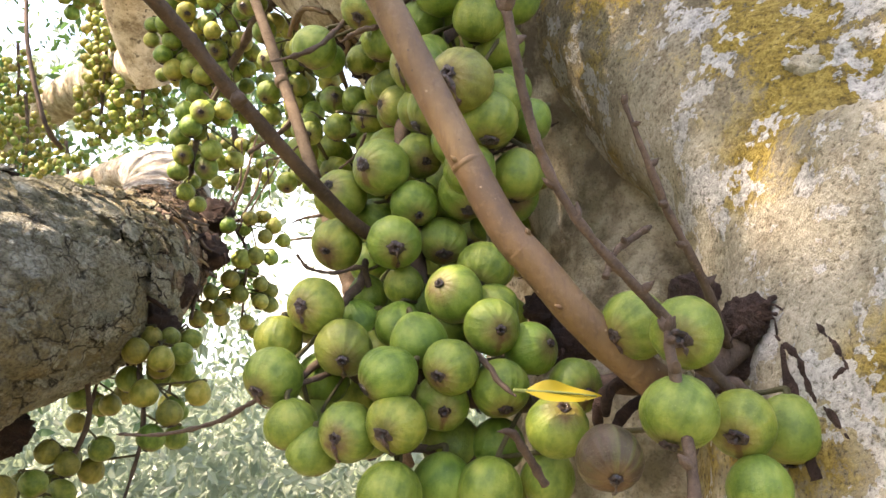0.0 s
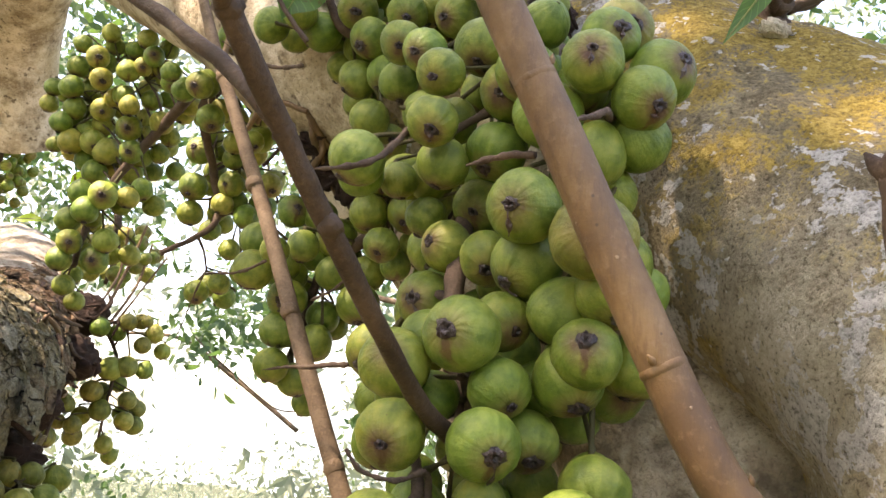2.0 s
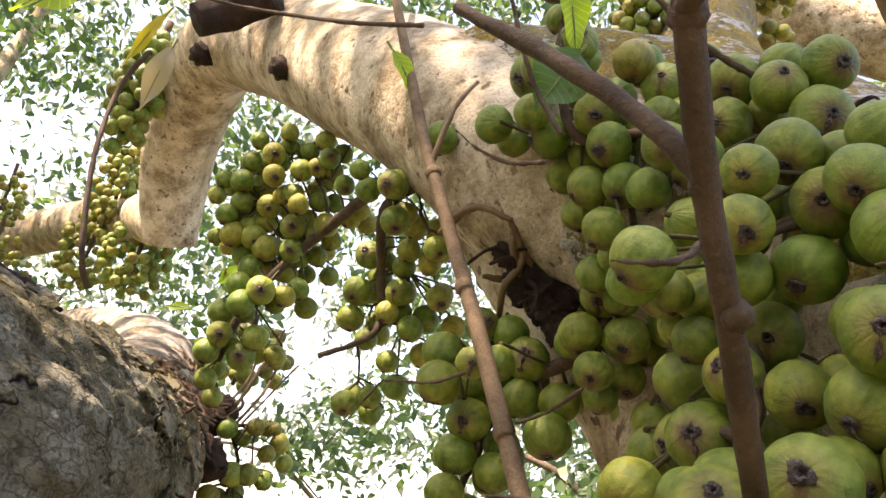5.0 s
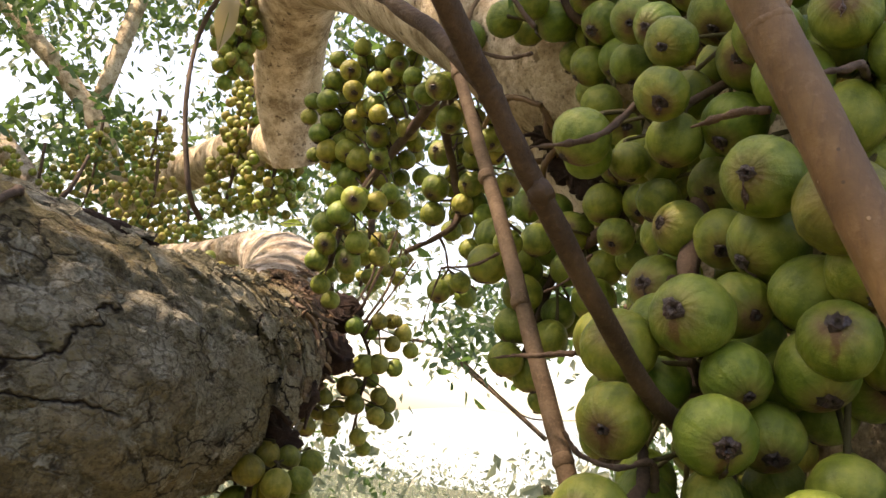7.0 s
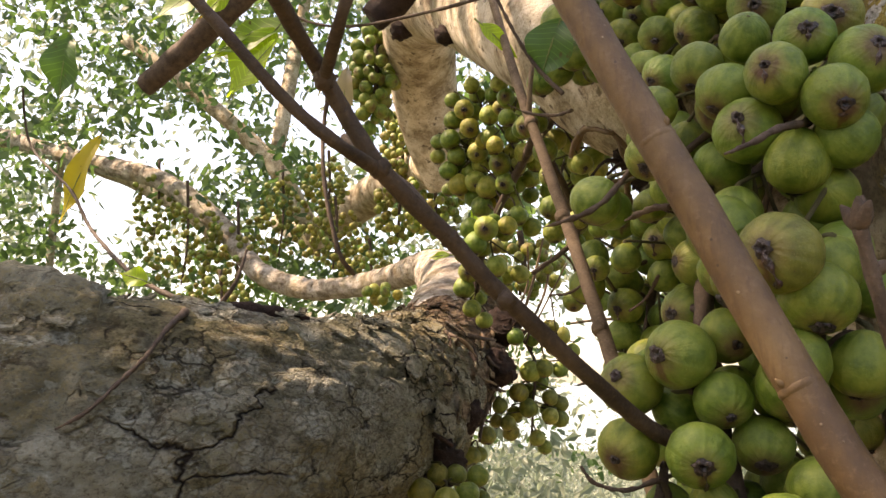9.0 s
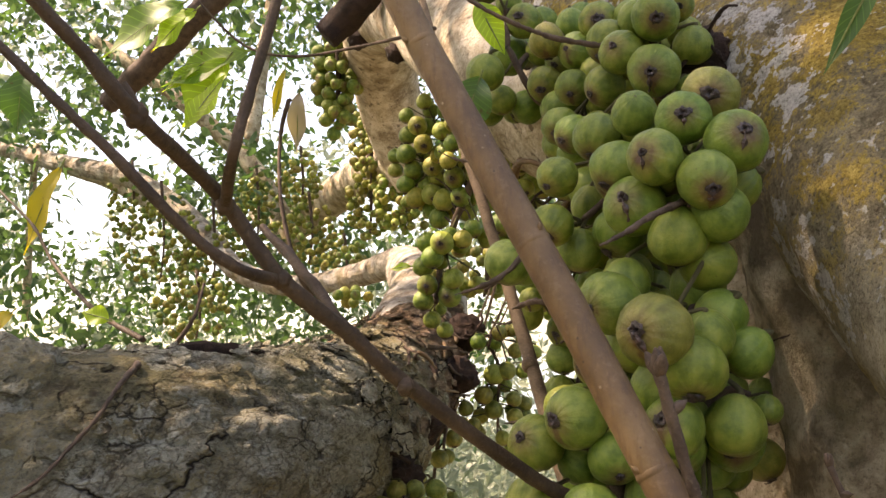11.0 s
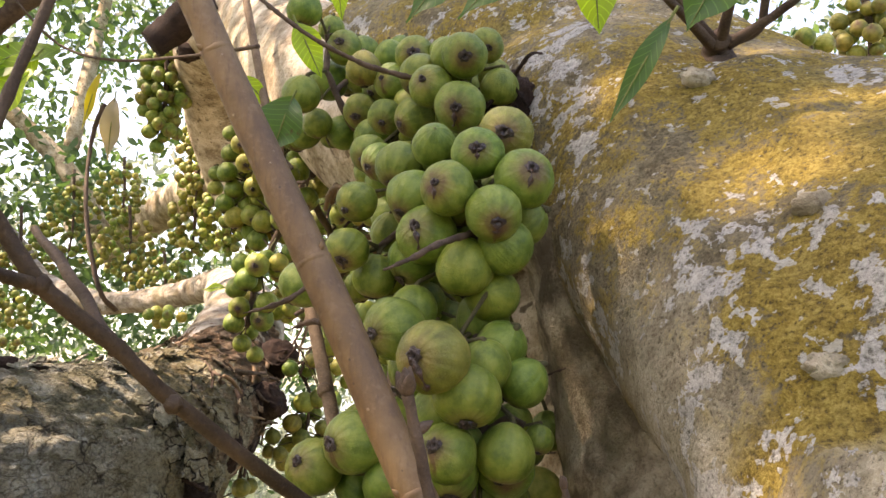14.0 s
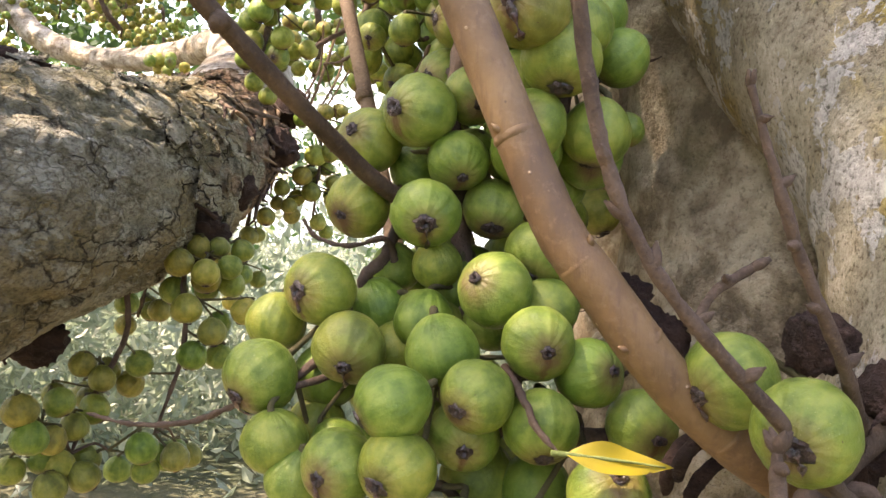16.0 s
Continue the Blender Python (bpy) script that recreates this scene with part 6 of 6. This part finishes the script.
shoot = new("trunk_shoot")
tagged(shoot, "cluster of thin brown shoots on the trunk", "shoot")
part(tube("shoot_base", [(0.200, 0.66, 1.93, 0.022), (*(0.196, 0.668, 1.969), 0.013), (*(0.194, 0.650, 1.977), 0.008)], M_TWIG, 14, 8, ridged(0.003, 60.0, 3.0)), shoot)
for nodes in (
    ((0.190, 0.655, 1.972), (0.164, 0.622, 1.984), (0.142, 0.604, 1.998), (0.121, 0.587, 2.011)),
    ((0.195, 0.656, 1.974), (0.198, 0.628, 1.993), (0.204, 0.616, 2.012), (0.214, 0.603, 2.038)),
    ((0.200, 0.657, 1.974), (0.227, 0.646, 1.987), (0.249, 0.638, 2.001), (0.278, 0.631, 2.017)),
    ((0.198, 0.656, 1.976), (0.222, 0.655, 1.984), (0.228, 0.642, 2.009), (0.250, 0.632, 2.037)),
    ((0.192, 0.655, 1.975), (0.164, 0.630, 1.996), (0.147, 0.613, 2.016), (0.143, 0.598, 2.035)),
):
    part(tube("shoot", [(*p, w) for p, w in zip(nodes, (0.0045, 0.0034, 0.0028, 0.0022))], M_TWIG, 9, 8, ridged(0.0005, 100.0, nodes[1][0] * 9)), shoot)


# ---- far bunches of small figs ----
FAR_SHAPES = [fig_body(31 + i, a, b, 9, 14) for i, (a, b) in enumerate(((0.90, 0.15), (0.86, 0.30), (0.88, 0.55)))]
FAR_FIGS = {}
for kind, skin in (("green", M_FIG), ("yellow", M_FIG_YELLOW), ("olive", M_FIG_OLIVE)):
    FAR_FIGS[kind] = [shape.copy() for shape in FAR_SHAPES]
    for me in FAR_FIGS[kind]:
        me.materials.append(skin)


def far_bunch(label, centre, rx, rz, count, radius, seed, yellow=0.3):
    """A hanging bunch: figs packed about a stem, each a part of its own."""
    rng = random.Random(seed)
    root = new("fig_bunch")
    root.location = centre
    tagged(root, label, "fig bunch", "far fig bunches")
    part(tube("stem", [(0, 0, rz * 1.25, radius * 0.5), (rx * 0.1, 0, 0, radius * 0.4), (0, 0, -rz * 0.9, radius * 0.25)], M_TWIG, 7, 6), root)
    spots = []
    tries = 0
    while len(spots) < count and tries < count * 60:
        tries += 1
        d = Vector((rng.gauss(0, 1), rng.gauss(0, 1), rng.gauss(0, 1))).normalized() * rng.uniform(0.55, 1.0)
        p = Vector((d.x * rx, d.y * rx, d.z * rz))
        if all((p - q).length > radius * 1.55 for q in spots):
            spots.append(p)
    for p in spots:
        ob = new("fig", rng.choice(FAR_FIGS[("yellow" if rng.random() < 0.4 else "olive") if rng.random() < yellow + 0.25 else "green"]))
        out = (Vector((p.x, p.y, p.z * 0.4 - rz * 0.25)) + Vector((rng.uniform(-1, 1), rng.uniform(-1, 1), rng.uniform(-1, 1))) * rx * 0.5).normalized()
        m = out.to_track_quat("Z", "X").to_matrix().to_4x4()
        m.translation = p
        s = radius * rng.uniform(0.8, 1.12)
        ob.matrix_basis = m @ Matrix.Diagonal((s, s, s, 1))
        part(ob, root)
    return root


HANG = "hanging bunch of small green figs"
for k, (c, rx, rz, count, r, y) in enumerate((
    ((-0.828, 1.911, 2.437), 0.055, 0.145, 60, 0.0165, 0.15),
    ((-1.048, 2.634, 2.476), 0.065, 0.15, 60, 0.0145, 0.6),
    ((-1.105, 2.754, 2.300), 0.075, 0.14, 70, 0.0145, 0.5),
    ((-0.920, 2.594, 2.264), 0.10, 0.11, 70, 0.0150, 0.2),
    ((-1.659, 3.317, 2.535), 0.11, 0.13, 70, 0.0145, 0.6),
    ((-1.595, 3.265, 2.306), 0.15, 0.14, 90, 0.0145, 0.6),
    ((-2.018, 3.558, 2.469), 0.15, 0.20, 90, 0.0145, 0.4),
    ((-2.122, 3.361, 2.261), 0.16, 0.20, 90, 0.0145, 0.4),
    ((-2.349, 3.298, 2.332), 0.20, 0.22, 110, 0.0145, 0.4),
    ((-2.732, 3.586, 2.581), 0.14, 0.18, 70, 0.0145, 0.3),
    ((-1.376, 3.133, 2.145), 0.12, 0.10, 50, 0.0145, 0.5),
    ((-1.852, 2.846, 1.973), 0.16, 0.12, 70, 0.0145, 0.4),
    ((0.096, 1.487, 2.635), 0.055, 0.06, 36, 0.0150, 0.2),
    ((0.790, 1.958, 3.297), 0.085, 0.075, 60, 0.0140, 0.3),
    ((0.427, 1.734, 3.010), 0.07, 0.03, 24, 0.0140, 0.5),
    ((0.365, 1.578, 2.740), 0.045, 0.022, 8, 0.0160, 0.8),
    ((-0.804, 1.952, 1.907), 0.05, 0.02, 7, 0.0160, 0.5),
    ((0.619, 1.540, 2.348), 0.055, 0.06, 26, 0.0150, 0.7),
    ((0.410, 1.186, 2.176), 0.03, 0.022, 4, 0.0165, 0.1),
    ((0.423, 1.231, 2.190), 0.03, 0.03, 5, 0.0165, 0.2),
    ((-0.423, 1.732, 1.924), 0.09, 0.06, 30, 0.0140, 0.4),
)):
    far_bunch(HANG if y < 0.45 else "hanging bunch of small yellowish figs", c, rx, rz, count, r, 100 + k, y)

# limbs high up on the trunk's far side
for label, nodes in (
    ("sunlit ochre limb rising behind the figs", [(0.14, 0.95, 1.98, 0.09), (*(0.198, 1.413, 2.524), 0.085), (*(0.229, 1.565, 2.808), 0.08), (*(0.243, 1.719, 3.227), 0.075)]),
    ("brown limb crossing high behind the figs", [(*(1.141, 1.911, 3.056), 0.10), (*(0.903, 1.952, 3.150), 0.095), (*(0.702, 2.005, 3.203), 0.09), (*(0.528, 2.045, 3.284), 0.085), (*(0.365, 2.068, 3.403), 0.08)]),
):
    part(tube("limb", nodes, M_LICHEN if "ochre" in label else M_PALE, 36, 10, ridged(0.006, 10.0, nodes[0][0] * 9)), fig_tree, label)


# ---- leafy woods behind ----
BOUGHS = [
    [(*(-2.015, 3.941, 2.380), 0.05), (*(-2.202, 3.933, 2.718), 0.05), (*(-2.405, 3.935, 2.953), 0.045), (*(-2.813, 3.956, 3.295), 0.04), (*(-3.306, 3.942, 3.663), 0.035)],
    [(*(-2.293, 3.976, 2.949), 0.04), (*(-2.276, 4.038, 3.307), 0.04), (*(-2.304, 4.184, 3.719), 0.035), (*(-2.257, 4.239, 4.208), 0.03)],
    [(*(-2.609, 3.929, 2.486), 0.05), (*(-2.801, 3.947, 2.628), 0.05), (*(-3.209, 3.987, 2.834), 0.05), (*(-3.736, 3.986, 3.025), 0.045), (*(-4.477, 4.015, 3.224), 0.04)],
    [(*(-3.762, 4.005, 2.069), 0.025), (*(-3.709, 3.952, 2.582), 0.022), (*(-3.715, 3.984, 3.090), 0.02)],
    [(*(0.060, 4.749, 1.676), 0.012), (*(-0.311, 4.844, 1.922), 0.012), (*(-0.621, 4.954, 2.094), 0.010), (*(-1.018, 5.252, 2.102), 0.008)],
    [(-0.486, 4.419, 2.056, 0.004), (-0.401, 4.431, 1.987, 0.0038), (-0.266, 4.443, 1.894, 0.0036), (-0.084, 4.448, 1.773, 0.0035), (0.048, 4.442, 1.765, 0.003), (0.176, 4.432, 1.783, 0.002)],
    [(*(0.941, 3.803, 1.965), 0.018), (*(0.689, 3.875, 2.204), 0.016), (*(0.313, 4.132, 2.311), 0.014)],
]
for nodes in BOUGHS:
    tagged(tube("bough", nodes, M_PALE if nodes[0][3] > 0.02 else M_GREYSTEM, 12, 8, ridged(0.006 if nodes[0][3] > 0.02 else 0.001, 6.0, nodes[0][0] * 5)), "pale grey bough among the leaves behind", "bough", "boughs")


# where the open sky shows through: azimuth, elevation and half widths, in degrees
OPENINGS = ((-1, 0.5, 7.0, 4.5), (-6.5, 11.5, 3.2, 3.0), (-9.5, 4.0, 3.4, 5.0), (-27, 18, 3.5, 2.5), (-40, 12, 3.5, 4.0), (-35, 16, 3.0, 2.5), (-24, 20, 2.5, 2.5), (2.5, 5, 3, 2), (-43, 5, 3, 2))


def woods():
    rng = random.Random(9)
    spots = []

    def at(az, el, dist, spread, count):
        a, e = radians(az), radians(el)
        spots.append((dist * math.sin(a) * math.cos(e), dist * math.cos(a) * math.cos(e), 1.6 + dist * math.sin(e), spread, count))

    for nodes in BOUGHS:
        for row in spline(nodes, 7):
            for _ in range(2):
                x, y, z = row[0] + rng.gauss(0, 0.25), row[1] + rng.gauss(0, 0.3), row[2] + rng.gauss(0, 0.22)
                az, el = math.degrees(math.atan2(x, y)), math.degrees(math.atan2(z - 1.6, math.hypot(x, y)))
                if min(((az - a) / w) ** 2 + ((el - e) / h) ** 2 for a, e, w, h in OPENINGS) > 1.2:
                    spots.append((x, y, z, 0.13, 16))
    made = 0
    while made < 3400:
        az, el = rng.uniform(-85, 50), rng.uniform(-4, 48)
        open_sky = min(((az - a) / w) ** 2 + ((el - e) / h) ** 2 for a, e, w, h in OPENINGS)
        if open_sky < 1.0 and rng.random() < 0.90 or open_sky < 1.7 and rng.random() < 0.5:
            continue
        gap = noise.noise(Vector((az * 0.16, el * 0.18, 2.0))) + 0.5 * noise.noise(Vector((az * 0.45, el * 0.5, 5.0)))
        if gap < -0.12 and rng.random() < 0.8:
            continue
        if el < 0 and az > -30 and rng.random() < 0.6:
            continue
        made += 1
        at(az, el, rng.uniform(4.4, 8.5), rng.uniform(0.08, 0.15), 22)
    # thicket low behind the thick limb
    for _ in range(230):
        at(rng.uniform(-62, -19), rng.uniform(-3, 9), rng.uniform(4.6, 9.0), 0.2, 30)
    return spots


tagged(leaf_cloud("crown", woods(), M_CROWN, 4, (0.045, 0.090), shaped=True), "airy crowns of small drooping green leaves", "foliage", kind="stuff")


def far_woods():
    """Trees further off, haze painted into their leaves, seen through the gaps of the nearer crowns."""
    rng = random.Random(83)
    spots = []
    while len(spots) < 1500:
        az, el = rng.uniform(-80, 48), rng.triangular(-4, 46, 4)
        if min(((az - a) / w) ** 2 + ((el - e) / h) ** 2 for a, e, w, h in OPENINGS) < 1.0 or noise.noise(Vector((az * 0.22, el * 0.25, 9.0))) < -0.22:
            continue
        a, e, dist = radians(az), radians(el), rng.uniform(9.5, 15.0)
        spots.append((dist * math.sin(a) * math.cos(e), dist * math.cos(a) * math.cos(e), 1.6 + dist * math.sin(e), rng.uniform(0.2, 0.4), 26))
    return spots


tagged(leaf_cloud("far_crowns", far_woods(), M_LEAF_HAZE, 14, (0.10, 0.19)), "crowns of trees further off, paled with painted haze", "foliage", kind="stuff")


def bushes():
    rng = random.Random(19)
    spots = []
    for _ in range(2000):
        az = rng.uniform(-64, 36)
        dist = 5.2 + 33 * rng.random() ** 1.4
        x, y = dist * math.sin(radians(az)), dist * math.cos(radians(az))
        tall = max(0.1, 0.55 + 1.1 * noise.noise(Vector((az * 0.11, dist * 0.15, 3.0))) + 0.5 * noise.noise(Vector((az * 0.4, dist * 0.4, 6.0))))
        spots.append((x, y, ground_height(x, y) + rng.uniform(-0.2, 0.3 + (0.5 + dist * 0.09) * tall), 0.2 + dist * 0.02, 85))
    return spots


tagged(leaf_cloud("bushes", bushes(), M_LEAF_HAZE, 5, (0.07, 0.15)), "bushes on the slope behind, haze and sun painted into leaves", "bushes", kind="stuff")


def shade_crown():
    """The fig tree's own crown towards the sun, out of view, added to dapple its light."""
    rng = random.Random(29)
    spots = []
    for _ in range(330):
        p = Vector((0.05, 0.75, 1.8)) + to_sun * rng.uniform(2.6, 4.4) + Vector((rng.uniform(-1.2, 1.0), rng.uniform(-1.2, 1.1), rng.uniform(-0.5, 0.7)))
        # the sun gets through to the end of the thick limb and the bunch that hangs over it
        off = p - Vector((-0.42, 1.15, 1.78))
        top = p - Vector((0.22, 0.84, 2.08))
        if (off - to_sun * off.dot(to_sun)).length < 0.38 or (top - to_sun * top.dot(to_sun)).length < 0.15:
            continue
        spots.append((p.x, p.y, p.z, 0.20, 40))
    return spots


tagged(leaf_cloud("unseen_shade_crown", shade_crown(), M_CROWN, 6), "unseen leafy crown of the fig tree overhead, added for shade", "foliage", kind="stuff")


def light_block_woods():
    """Unseen trees added behind the camera to block low light, leaving that from above."""
    rng = random.Random(59)
    spots = []
    for _ in range(480):
        az = rng.uniform(50, 275)
        dist = rng.uniform(3.5, 8.0)
        el = rng.uniform(-8, 34)
        if 65 < az < 165 and el > 6:  # gap left so that sky light reaches the trunk
            continue
        spots.append((dist * math.sin(radians(az)) * math.cos(radians(el)), dist * math.cos(radians(az)) * math.cos(radians(el)), 1.6 + dist * math.sin(radians(el)), 0.45, 22))
    return spots


tagged(leaf_cloud("light_block_woods", light_block_woods(), M_CROWN, 8, (0.16, 0.28)), "added unseen leaves behind the viewer that block low sky light", "foliage", kind="stuff")
